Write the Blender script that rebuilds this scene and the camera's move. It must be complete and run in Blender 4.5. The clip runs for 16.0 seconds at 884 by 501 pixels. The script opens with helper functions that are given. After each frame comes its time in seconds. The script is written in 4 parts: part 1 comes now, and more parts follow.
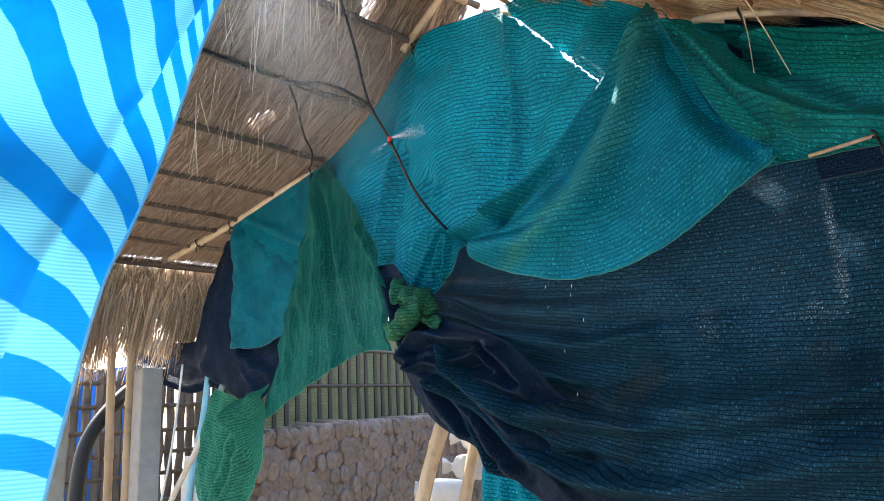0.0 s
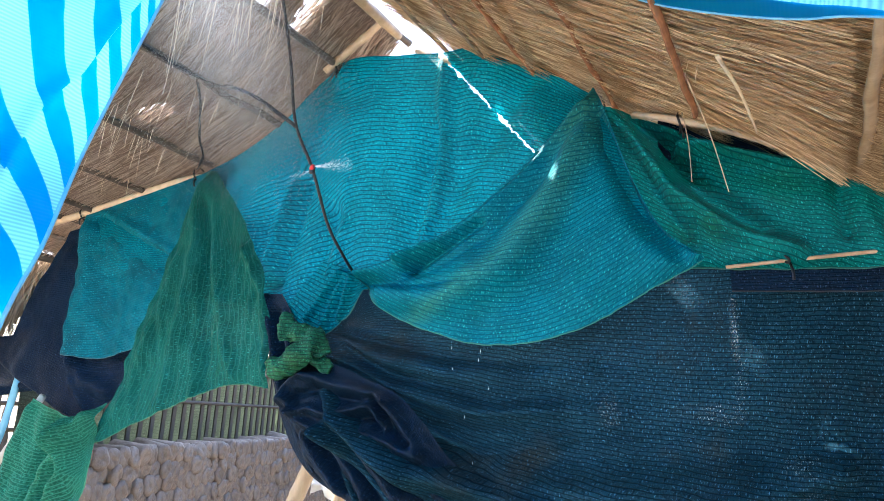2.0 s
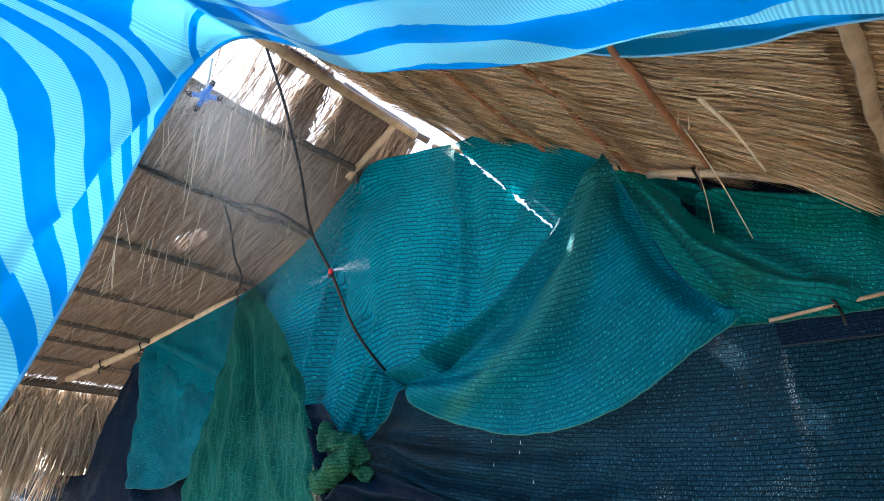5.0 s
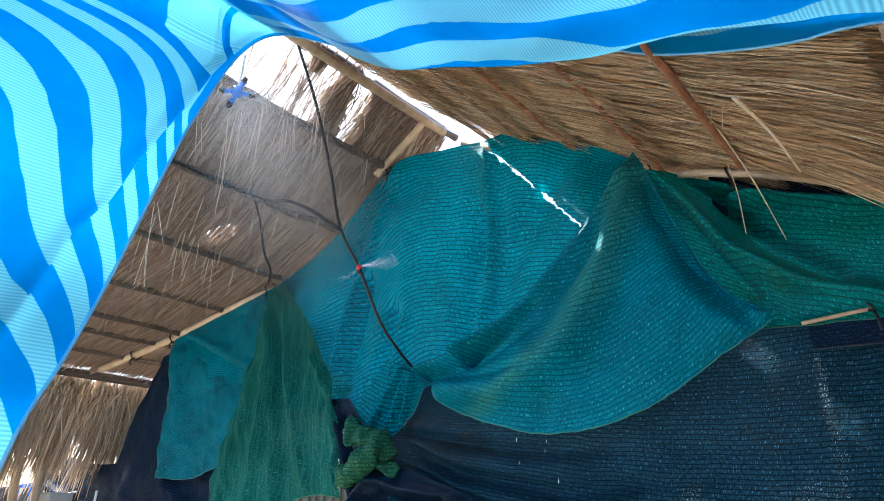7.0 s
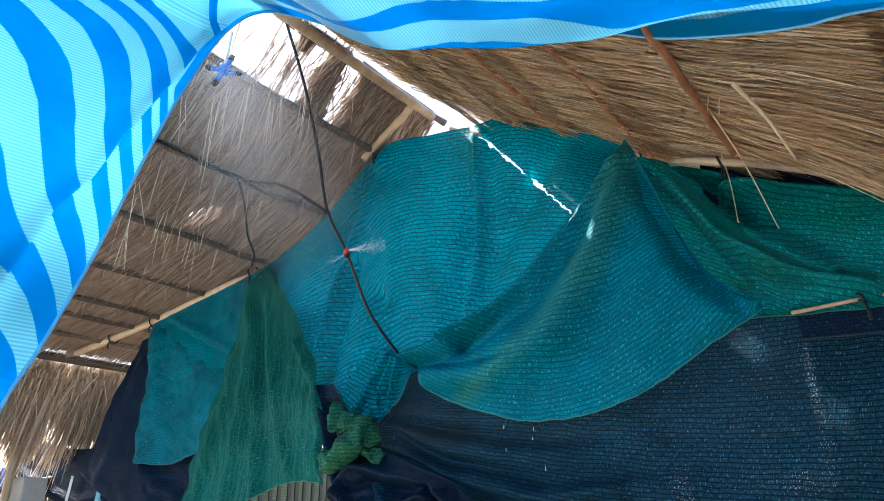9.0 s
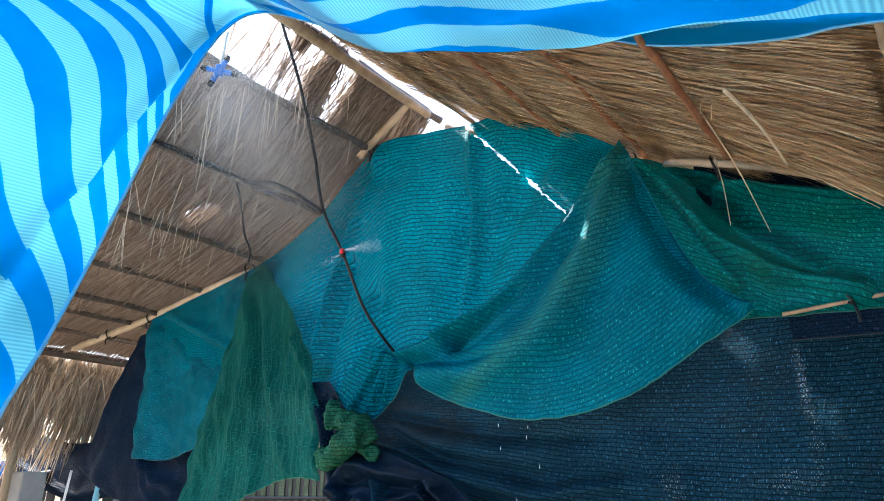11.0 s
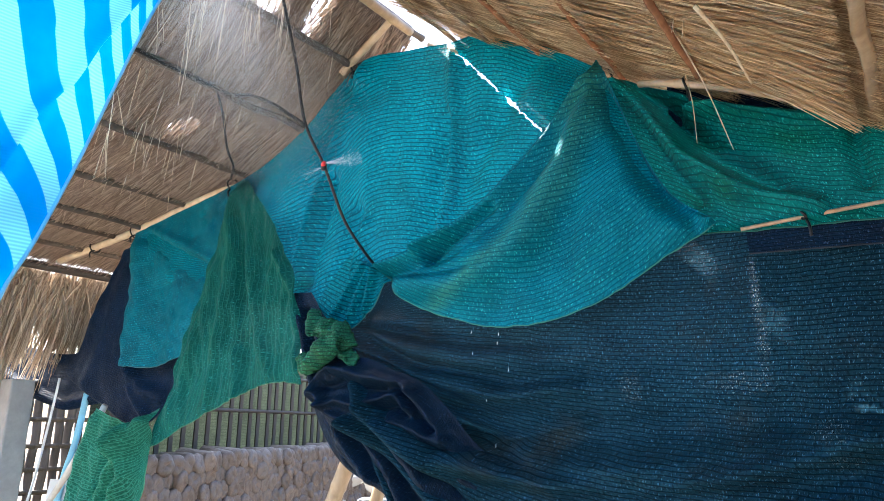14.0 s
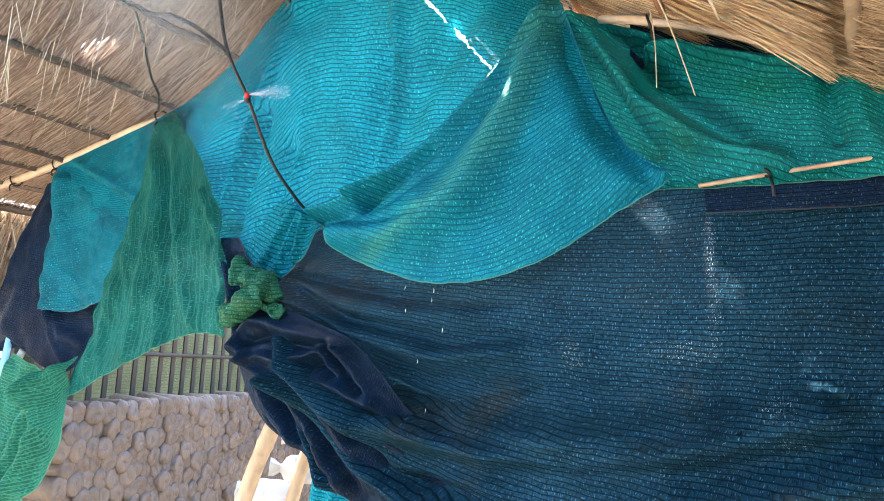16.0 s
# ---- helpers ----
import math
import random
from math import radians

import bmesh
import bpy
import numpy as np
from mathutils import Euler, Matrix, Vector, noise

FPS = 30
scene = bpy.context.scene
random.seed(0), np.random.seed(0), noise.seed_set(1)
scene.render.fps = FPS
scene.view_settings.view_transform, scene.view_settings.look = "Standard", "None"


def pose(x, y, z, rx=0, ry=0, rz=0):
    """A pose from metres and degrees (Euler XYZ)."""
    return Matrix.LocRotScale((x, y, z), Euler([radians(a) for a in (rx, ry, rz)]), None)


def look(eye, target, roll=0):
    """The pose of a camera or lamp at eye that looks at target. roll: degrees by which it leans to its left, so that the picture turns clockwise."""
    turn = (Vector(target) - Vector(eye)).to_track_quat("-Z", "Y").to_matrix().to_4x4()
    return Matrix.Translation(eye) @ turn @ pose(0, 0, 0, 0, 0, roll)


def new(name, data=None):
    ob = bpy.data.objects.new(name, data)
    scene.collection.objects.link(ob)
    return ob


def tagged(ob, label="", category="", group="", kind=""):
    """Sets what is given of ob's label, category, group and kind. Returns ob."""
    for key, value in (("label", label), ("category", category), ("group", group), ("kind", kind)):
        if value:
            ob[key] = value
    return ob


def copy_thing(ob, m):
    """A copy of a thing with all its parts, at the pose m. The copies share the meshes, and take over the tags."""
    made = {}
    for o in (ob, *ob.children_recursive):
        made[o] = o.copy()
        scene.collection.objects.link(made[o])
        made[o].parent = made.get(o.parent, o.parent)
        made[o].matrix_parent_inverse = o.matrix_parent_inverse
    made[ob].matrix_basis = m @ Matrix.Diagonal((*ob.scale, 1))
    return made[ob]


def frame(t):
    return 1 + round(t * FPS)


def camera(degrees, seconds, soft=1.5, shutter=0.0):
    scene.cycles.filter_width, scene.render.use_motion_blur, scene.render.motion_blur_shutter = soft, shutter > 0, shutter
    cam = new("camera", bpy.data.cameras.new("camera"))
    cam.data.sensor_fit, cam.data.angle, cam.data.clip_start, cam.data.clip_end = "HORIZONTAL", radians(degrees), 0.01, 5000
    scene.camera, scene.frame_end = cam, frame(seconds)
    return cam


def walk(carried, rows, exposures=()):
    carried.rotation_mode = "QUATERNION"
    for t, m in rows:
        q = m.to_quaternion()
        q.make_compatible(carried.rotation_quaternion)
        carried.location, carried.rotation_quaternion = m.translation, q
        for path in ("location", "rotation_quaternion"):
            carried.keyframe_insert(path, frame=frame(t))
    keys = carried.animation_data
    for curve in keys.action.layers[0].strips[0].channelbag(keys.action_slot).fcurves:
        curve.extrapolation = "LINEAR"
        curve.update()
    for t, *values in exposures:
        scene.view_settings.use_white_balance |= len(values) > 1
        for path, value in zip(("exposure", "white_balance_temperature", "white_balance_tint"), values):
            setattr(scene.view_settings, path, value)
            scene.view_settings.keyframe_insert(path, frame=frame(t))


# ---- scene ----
cam = camera(64.2, 16.0, soft=0.65)
METRES, EYE, TILT, LEAN, TURN = 1.1, 1.5, 12.0, 2.5, 43.5
ROWS = [
    (0.0, 0.0, 0.0, 0.0, -0.0, 0.0, 0.0),
    (0.5, -0.1694, 0.1039, 0.0357, -8.96, 5.09, -3.8),
    (1.0, -0.2402, 0.1706, 0.0132, -14.16, 1.55, -8.66),
    (1.5, -0.2457, 0.1532, 0.0438, -16.12, 2.54, -9.18),
    (2.0, -0.2349, 0.1046, 0.0716, -14.47, 2.45, -8.82),
    (2.5, -0.2234, 0.0945, 0.0661, -11.18, -2.94, -7.33),
    (3.0, -0.1286, 0.0857, 0.0486, -8.37, 4.47, -3.95),
    (3.5, -0.0595, 0.1185, 0.0525, -7.42, 8.0, -2.65),
    (4.0, -0.0563, 0.1228, 0.0647, -7.43, 10.02, -2.4),
    (6.5, -0.063, 0.1212, 0.067, -5.1, 9.0, -3.48),
    (7.0, -0.0644, 0.1201, 0.0648, -4.73, 9.46, -3.63),
    (7.5, -0.0698, 0.1175, 0.0641, -4.72, 9.37, -3.44),
    (8.0, -0.0802, 0.1276, 0.0658, -5.37, 9.62, -3.95),
    (8.5, -0.0812, 0.1413, 0.0608, -6.61, 8.87, -4.31),
    (9.0, -0.0867, 0.1445, 0.0586, -6.54, 8.64, -4.2),
    (11.5, -0.0849, 0.1245, 0.0858, -6.93, 7.08, -4.12),
    (12.0, -0.0823, 0.1036, 0.0623, -7.73, 2.58, -4.25),
    (12.5, -0.0714, 0.0607, 0.0418, -6.86, 3.29, -4.77),
    (13.0, -0.075, 0.0659, 0.0384, -8.01, 3.13, -5.25),
    (13.5, -0.0759, 0.0645, 0.0363, -7.87, 2.76, -5.17),
    (14.0, -0.0753, 0.0681, 0.0304, -8.24, 2.44, -5.17),
    (14.5, -0.0742, 0.0715, 0.0261, -8.42, 2.13, -5.49),
    (15.0, -0.0692, 0.0867, 0.023, -9.23, 1.58, -5.88),
    (15.5, -0.0429, 0.1016, 0.023, -9.69, -0.32, -5.68),
    (16.0, 0.0374, 0.2107, 0.0527, -10.51, -1.74, -7.08),
]
walk(cam, [(t, pose(0, 0, EYE, TILT, LEAN, TURN) @ pose(METRES * x, METRES * y, METRES * z, 90 + pitch, roll, yaw)) for t, x, y, z, yaw, pitch, roll in ROWS],
     exposures=[(0.0, 2.12, 6550, 10), (1.0, 2.58, 6250, 9), (2.5, 2.68, 6300, 10), (3.5, 2.42, 6300, 10), (4.0, 1.98, 6250, 9), (9.0, 2.03, 6100, 8), (11.5, 2.02, 6100, 8), (12.5, 2.5, 6350, 10), (14.5, 2.47, 6250, 9), (15.5, 2.8, 6150, 8), (16.0, 3.2, 6700, 11)])

# ---- world and sun ----
SUN_EL, SUN_AZ = 47.0, -90.0          # degrees; azimuth from +y towards +x
world = bpy.data.worlds.new("sky")
scene.world = world
world.use_nodes = True
wn = world.node_tree.nodes
sky = wn.new("ShaderNodeTexSky")
sky.sky_type, sky.sun_disc = "NISHITA", False
sky.sun_elevation, sky.sun_rotation = radians(SUN_EL), radians(SUN_AZ)
sky.dust_density = 3.0
world.node_tree.links.new(sky.outputs[0], wn["Background"].inputs[0])
wn["Background"].inputs[1].default_value = 0.15
sun = new("sun", bpy.data.lights.new("sun", "SUN"))
sun.data.energy, sun.data.angle, sun.data.color = 4.6, radians(0.6), (1.0, 0.95, 0.86)
sun_dir = Vector((math.sin(radians(SUN_AZ)) * math.cos(radians(SUN_EL)), math.cos(radians(SUN_AZ)) * math.cos(radians(SUN_EL)), math.sin(radians(SUN_EL))))
sun.matrix_world = look(sun_dir * 20, (0, 0, 0))


# ---- materials ----
class Mat:
    """A node material with short helpers."""

    def __init__(self, name):
        self.m = bpy.data.materials.new(name)
        self.m.use_nodes = True
        self.t = self.m.node_tree
        self.b = self.t.nodes["Principled BSDF"]
        self.out = self.t.nodes["Material Output"]

    def n(self, kind, **kw):
        node = self.t.nodes.new("ShaderNode" + kind)
        for k, v in kw.items():
            node.inputs[k.replace("_", " ")].default_value = v
        return node

    def l(self, a, b):
        self.t.links.new(a, b)
        return b

    def val(self, target, source):
        if isinstance(source, (int, float, tuple)):
            target.default_value = source
        else:
            self.l(source, target)

    def math(self, op, a, b=0.0, c=0.0):
        node = self.t.nodes.new("ShaderNodeMath")
        node.operation = op
        for i, s in enumerate((a, b, c)):
            self.val(node.inputs[i], s)
        return node.outputs[0]

    def mix(self, f, a, b):
        node = self.t.nodes.new("ShaderNodeMix")
        node.data_type = "RGBA"
        for i, s in ((0, f), (6, a), (7, b)):
            self.val(node.inputs[i], s if not (isinstance(s, tuple) and len(s) == 3) else (*s, 1))
        return node.outputs[2]

    def noise(self, scale, detail=4.0, rough=0.6, vec=None, stretch=None):
        node = self.n("TexNoise", Scale=scale, Detail=detail, Roughness=rough)
        if stretch:
            mp = self.n("Mapping")
            mp.inputs["Scale"].default_value = stretch
            self.l(vec or self.coord("Object"), mp.inputs[0])
            vec = mp.outputs[0]
        self.l(vec or self.coord("Object"), node.inputs[0])
        return node.outputs[0]

    def coord(self, which):
        return self.n("TexCoord").outputs[which]

    def ramp(self, f, lo, hi):
        node = self.t.nodes.new("ShaderNodeMapRange")
        self.val(node.inputs[0], f)
        node.inputs[1].default_value, node.inputs[2].default_value = lo, hi
        return node.outputs[0]

    def bump(self, height, strength=0.4, dist=0.01):
        node = self.n("Bump", Strength=strength, Distance=dist)
        self.l(height, node.inputs["Height"])
        self.l(node.outputs[0], self.b.inputs["Normal"])
        return node.outputs[0]

    def set(self, **kw):
        for k, v in kw.items():
            self.val(self.b.inputs[k.replace("_", " ")], v if not (isinstance(v, tuple) and len(v) == 3) else (*v, 1))
        return self


def net_material(name, thread, gap, spacing, see=0.1, glow=0.3, dirt=(0.2, 0.3, 0.08), dirt_at=0.62, upright=False, rough=0.5, spec=0.15, glint_mix=0.8, worn=0.0, spark=None, slit=False, spots=(), algae=None, soft=0.15):
    """Knitted shade net: bands of tape with dark open lines between them, partly see-through."""
    k = Mat(name)
    uv = k.coord("UV")
    sep = k.n("SeparateXYZ")
    k.l(uv, sep.inputs[0])
    wob = k.noise(9.0, 2.0, 0.5, uv)
    v = k.math("ADD", sep.outputs[0 if upright else 1], k.math("MULTIPLY", wob, spacing * (2.4 if upright else 1.6)))
    saw = k.math("FRACT", k.math("DIVIDE", v, spacing))
    line = k.ramp(k.math("ABSOLUTE", k.math("SUBTRACT", saw, 0.5)), 0.44, 0.33)      # 1 on the tape, 0 in the open line
    tick = k.noise(1.0, 2.0, 0.6, uv, (90, 230, 1) if upright else (150, 90, 1))
    tick = k.ramp(tick, 0.34, 0.52)
    big = k.noise(5.0, 5.0, 0.65, uv)
    base = k.mix(k.ramp(big, 0.35, 0.7), thread, tuple(c * 0.55 for c in thread))
    base = k.mix(k.ramp(k.noise(2.6, 4.0, 0.6, uv), dirt_at, dirt_at + 0.14), base, dirt)
    lit = k.math("MULTIPLY", line, k.math("ADD", k.math("MULTIPLY", tick, 0.85), 0.15))
    lit = k.math("ADD", k.math("MULTIPLY", lit, 1.0 - soft), soft)
    place = k.n("SeparateXYZ")
    k.l(k.coord("Object"), place.inputs[0])
    px, pz = place.outputs[0], place.outputs[2]
    if algae:
        u = k.math("SUBTRACT", 2.455, pz)
        xc = k.math("SUBTRACT", k.math("SUBTRACT", -0.79, k.math("MULTIPLY", u, 0.27)), k.math("MULTIPLY", k.math("POWER", k.math("MAXIMUM", u, 0.0), 3.0), 2.0))
        off = k.math("ABSOLUTE", k.math("SUBTRACT", px, k.math("ADD", xc, k.math("MULTIPLY", k.math("SUBTRACT", k.noise(11.0, 4.0, 0.6), 0.5), 0.10))))
        base = k.mix(k.math("MULTIPLY", k.ramp(off, 0.085, 0.0), 0.6), base, algae)
    col = k.mix(lit, gap, base)
    # highlights painted into the tape colour as small bright flecks
    painted_glint = k.math("MULTIPLY", k.ramp(k.noise(1.0, 2.0, 0.5, uv, (120, 300, 1) if upright else (300, 120, 1)), 0.60, 0.70), k.math("MULTIPLY", line, glint_mix))
    col = k.mix(painted_glint, col, tuple(min(c * 3.0 + 0.03, 0.7) for c in thread))
    if spark:
        bead = k.ramp(k.noise(1.0, 2.0, 0.5, uv, (150, 260, 1)), 0.56, 0.64)
        dash = k.ramp(k.noise(1.0, 2.0, 0.5, uv, (110, 330, 1)), 0.56, 0.64)
        col = k.mix(k.math("MULTIPLY", dash, line), col, (0.018, 0.060, 0.095))
        wet = k.ramp(k.noise(4.2, 2.0, 0.5, uv), 0.61, 0.68)
        col = k.mix(k.math("MULTIPLY", k.math("MULTIPLY", bead, line), wet), col, spark)
    # patches of sparkle painted into the colour as pale dots on the tape
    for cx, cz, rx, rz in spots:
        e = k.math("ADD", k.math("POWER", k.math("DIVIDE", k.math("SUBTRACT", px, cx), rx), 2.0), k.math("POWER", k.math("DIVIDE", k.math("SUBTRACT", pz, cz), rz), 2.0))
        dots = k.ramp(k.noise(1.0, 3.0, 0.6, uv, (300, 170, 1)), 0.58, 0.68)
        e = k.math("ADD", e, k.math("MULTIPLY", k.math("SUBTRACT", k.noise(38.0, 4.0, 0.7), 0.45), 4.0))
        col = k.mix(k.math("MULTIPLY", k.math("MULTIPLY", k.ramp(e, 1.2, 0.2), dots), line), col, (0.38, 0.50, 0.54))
    k.set(Base_Color=col, Roughness=rough)
    k.b.inputs["Specular IOR Level"].default_value = spec
    nrm = k.bump(k.math("ADD", lit, k.math("MULTIPLY", big, 0.8)), 0.55, 0.004)
    tl = k.n("BsdfTranslucent")
    k.l(col, tl.inputs[0])
    m1 = k.n("MixShader", Fac=glow)
    k.l(k.b.outputs[0], m1.inputs[1])
    k.l(tl.outputs[0], m1.inputs[2])
    tr = k.n("BsdfTransparent")
    m2 = k.n("MixShader")
    hole = k.math("MULTIPLY", k.math("SUBTRACT", 1.0, k.math("MULTIPLY", lit, 0.8)), see)
    for cx, cz, rx, rz in spots:
        e = k.math("ADD", k.math("POWER", k.math("DIVIDE", k.math("SUBTRACT", px, cx), rx), 2.0), k.math("POWER", k.math("DIVIDE", k.math("SUBTRACT", pz, cz), rz), 2.0))
        mesh = k.math("MULTIPLY", k.ramp(k.noise(1.0, 3.0, 0.6, uv, (330, 210, 1)), 0.55, 0.66), line)
        hole = k.math("MAXIMUM", hole, k.math("MULTIPLY", k.math("MULTIPLY", k.ramp(e, 1.1, 0.0), mesh), 0.22))
    # ragged see-through slit, cut so that the slanting streak comes out white
    if slit:
        d = k.math("SUBTRACT", pz, k.math("SUBTRACT", 2.771, k.math("MULTIPLY", k.math("ADD", px, 1.285), 1.155)))
        d = k.math("ADD", d, k.math("MULTIPLY", k.math("SUBTRACT", k.noise(40.0, 4.0, 0.7), 0.5), 0.05))
        wide = k.math("MULTIPLY", k.ramp(k.noise(13.0, 2.0, 0.5), 0.36, 0.62), k.math("SUBTRACT", 0.017, k.math("MULTIPLY", k.math("ADD", px, 1.285), 0.034)))
        cut = k.math("MULTIPLY", k.math("LESS_THAN", k.math("ABSOLUTE", d), wide), k.math("MULTIPLY", k.math("GREATER_THAN", px, -1.30), k.math("LESS_THAN", px, -0.945)))
        hole = k.math("MAXIMUM", hole, k.math("MULTIPLY", cut, k.math("ADD", 0.72, k.math("MULTIPLY", tick, 0.28))))
    if worn:
        patch = k.ramp(k.noise(3.4, 2.0, 0.5, uv), 0.60, 0.68)
        dots = k.ramp(k.noise(1.0, 2.0, 0.5, uv, (210, 170, 1)), 0.60, 0.66)
        hole = k.math("MAXIMUM", hole, k.math("MULTIPLY", k.math("MULTIPLY", patch, dots), worn))
    k.l(hole, m2.inputs[0])
    k.l(m1.outputs[0], m2.inputs[1])
    k.l(tr.outputs[0], m2.inputs[2])
    k.l(m2.outputs[0], k.out.inputs[0])
    return k.m


NET_TEAL = net_material("teal_shade_net", (0.003, 0.27, 0.37), (0.0, 0.065, 0.10), 0.0125, see=0.004, glow=0.36, dirt=(0.008, 0.18, 0.12), dirt_at=0.62, spec=0.06, soft=0.10, slit=True)
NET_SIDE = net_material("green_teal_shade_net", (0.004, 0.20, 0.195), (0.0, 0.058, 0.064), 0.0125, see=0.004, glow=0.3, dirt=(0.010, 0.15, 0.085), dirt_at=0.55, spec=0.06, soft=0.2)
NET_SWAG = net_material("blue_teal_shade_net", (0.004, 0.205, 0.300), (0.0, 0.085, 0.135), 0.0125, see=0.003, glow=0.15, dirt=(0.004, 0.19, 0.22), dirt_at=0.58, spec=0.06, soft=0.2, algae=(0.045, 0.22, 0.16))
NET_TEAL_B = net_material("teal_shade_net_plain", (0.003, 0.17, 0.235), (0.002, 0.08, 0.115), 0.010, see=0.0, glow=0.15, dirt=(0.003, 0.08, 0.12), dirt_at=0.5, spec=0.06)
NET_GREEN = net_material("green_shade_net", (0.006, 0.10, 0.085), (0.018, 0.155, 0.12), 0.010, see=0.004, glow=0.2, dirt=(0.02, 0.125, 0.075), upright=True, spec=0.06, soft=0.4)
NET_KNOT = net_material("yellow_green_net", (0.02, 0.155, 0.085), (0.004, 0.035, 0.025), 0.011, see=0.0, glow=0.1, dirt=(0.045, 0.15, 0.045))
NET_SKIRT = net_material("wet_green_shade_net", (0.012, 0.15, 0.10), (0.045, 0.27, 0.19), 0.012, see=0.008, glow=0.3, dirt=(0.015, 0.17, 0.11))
NET_DARK = net_material("navy_shade_net", (0.011, 0.050, 0.085), (0.002, 0.011, 0.021), 0.0105, see=0.003, glow=0.22, dirt=(0.028, 0.040, 0.042), dirt_at=0.56, rough=0.5, spec=0.03, glint_mix=0.9, soft=0.1,
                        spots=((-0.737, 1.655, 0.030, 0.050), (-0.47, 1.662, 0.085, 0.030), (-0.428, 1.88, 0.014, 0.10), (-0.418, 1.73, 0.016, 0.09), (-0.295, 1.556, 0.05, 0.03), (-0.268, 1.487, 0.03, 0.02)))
NET_DARK_C = net_material("wet_navy_net", (0.0045, 0.019, 0.046), (0.002, 0.008, 0.02), 0.0085, see=0.0, glow=0.04, dirt=(0.005, 0.014, 0.03), rough=0.40, spec=0.12, upright=True)
NET_DARK_B = net_material("dark_shade_net", (0.005, 0.018, 0.046), (0.002, 0.008, 0.02), 0.009, see=0.0, glow=0.06, dirt=(0.007, 0.019, 0.036), rough=0.42, spec=0.05)


def straw_material(name, pale, dark, grey):
    k = Mat(name)
    rnd = k.n("NewGeometry").outputs["Random Per Island"]
    c = k.mix(k.math("POWER", rnd, 1.5), dark, pale)
    c = k.mix(k.math("MULTIPLY", k.ramp(k.noise(4.0, 5.0, 0.65), 0.42, 0.68), 0.5), c, grey)
    c = k.mix(k.ramp(k.noise(60.0, 3.0, 0.6), 0.55, 0.8), c, tuple(x * 0.5 for x in dark))
    k.set(Base_Color=c, Roughness=0.6)
    tl = k.n("BsdfTranslucent")
    k.l(c, tl.inputs[0])
    m = k.n("MixShader", Fac=0.2)
    k.l(k.b.outputs[0], m.inputs[1])
    k.l(tl.outputs[0], m.inputs[2])
    k.l(m.outputs[0], k.out.inputs[0])
    return k.m


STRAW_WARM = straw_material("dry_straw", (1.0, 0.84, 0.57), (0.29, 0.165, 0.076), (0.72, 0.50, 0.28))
# packed panel body, coloured darker for the shade in gaps between golden straws
STRAW_UNDER = straw_material("shaded_packed_straw", (0.26, 0.16, 0.08), (0.16, 0.09, 0.045), (0.20, 0.12, 0.06))
# grey panel body, its colour lowered as shade behind the weathered straws
STRAW_UNDER_GREY = straw_material("shaded_packed_grey_straw", (0.20, 0.155, 0.13), (0.12, 0.086, 0.065), (0.16, 0.125, 0.105))
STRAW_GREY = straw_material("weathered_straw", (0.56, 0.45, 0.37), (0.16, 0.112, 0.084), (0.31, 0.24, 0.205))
STRAW_FRINGE = straw_material("fringe_straw", (0.70, 0.55, 0.40), (0.20, 0.135, 0.09), (0.38, 0.29, 0.21))
STRAW_PALE = straw_material("loose_straw", (0.95, 0.86, 0.70), (0.70, 0.58, 0.42), (0.8, 0.7, 0.55))


def wood_material(name, light, dark, rough=0.45, stretch=(30, 30, 3)):
    k = Mat(name)
    g = k.noise(1.0, 5.0, 0.65, None, stretch)
    c = k.mix(k.ramp(g, 0.3, 0.7), dark, light)
    c = k.mix(k.ramp(k.noise(7.0, 4.0, 0.6), 0.58, 0.75), c, tuple(x * 0.55 for x in dark))
    k.set(Base_Color=c, Roughness=rough)
    k.bump(g, 0.25, 0.002)
    return k.m


BAMBOO = wood_material("bamboo", (0.48, 0.37, 0.25), (0.30, 0.21, 0.13), 0.42)
BAMBOO_PALE = wood_material("pale_bamboo", (0.64, 0.52, 0.37), (0.44, 0.33, 0.22), 0.4)
BAMBOO_OLD = wood_material("old_bamboo", (0.30, 0.22, 0.15), (0.13, 0.09, 0.06), 0.6)
BATTEN_GREY = wood_material("grey_batten", (0.13, 0.10, 0.08), (0.045, 0.035, 0.03), 0.5)
RUST = wood_material("rusty_binding", (0.42, 0.20, 0.10), (0.22, 0.10, 0.055), 0.8)


def plain(name, col, rough=0.4, metal=0.0, scale=20.0, depth=0.25, bump=0.15):
    k = Mat(name)
    g = k.noise(scale, 5.0, 0.65)
    k.set(Base_Color=k.mix(k.ramp(g, 0.3, 0.75), col, tuple(c * (1 - depth) for c in col)), Roughness=rough, Metallic=metal)
    k.bump(g, bump, 0.003)
    return k.m


def bag_material():
    k = Mat("spawn_bag_film")
    rnd = k.n("ObjectInfo").outputs["Random"]
    g = k.noise(28.0, 5.0, 0.7)
    c = k.mix(k.ramp(g, 0.3, 0.75), (0.155, 0.119, 0.098), (0.060, 0.044, 0.036))
    c = k.mix(k.math("MULTIPLY", rnd, 0.5), c, (0.20, 0.16, 0.134))
    k.set(Base_Color=c, Roughness=0.35)
    k.bump(k.noise(55.0, 4.0, 0.65), 0.9, 0.008)
    return k.m


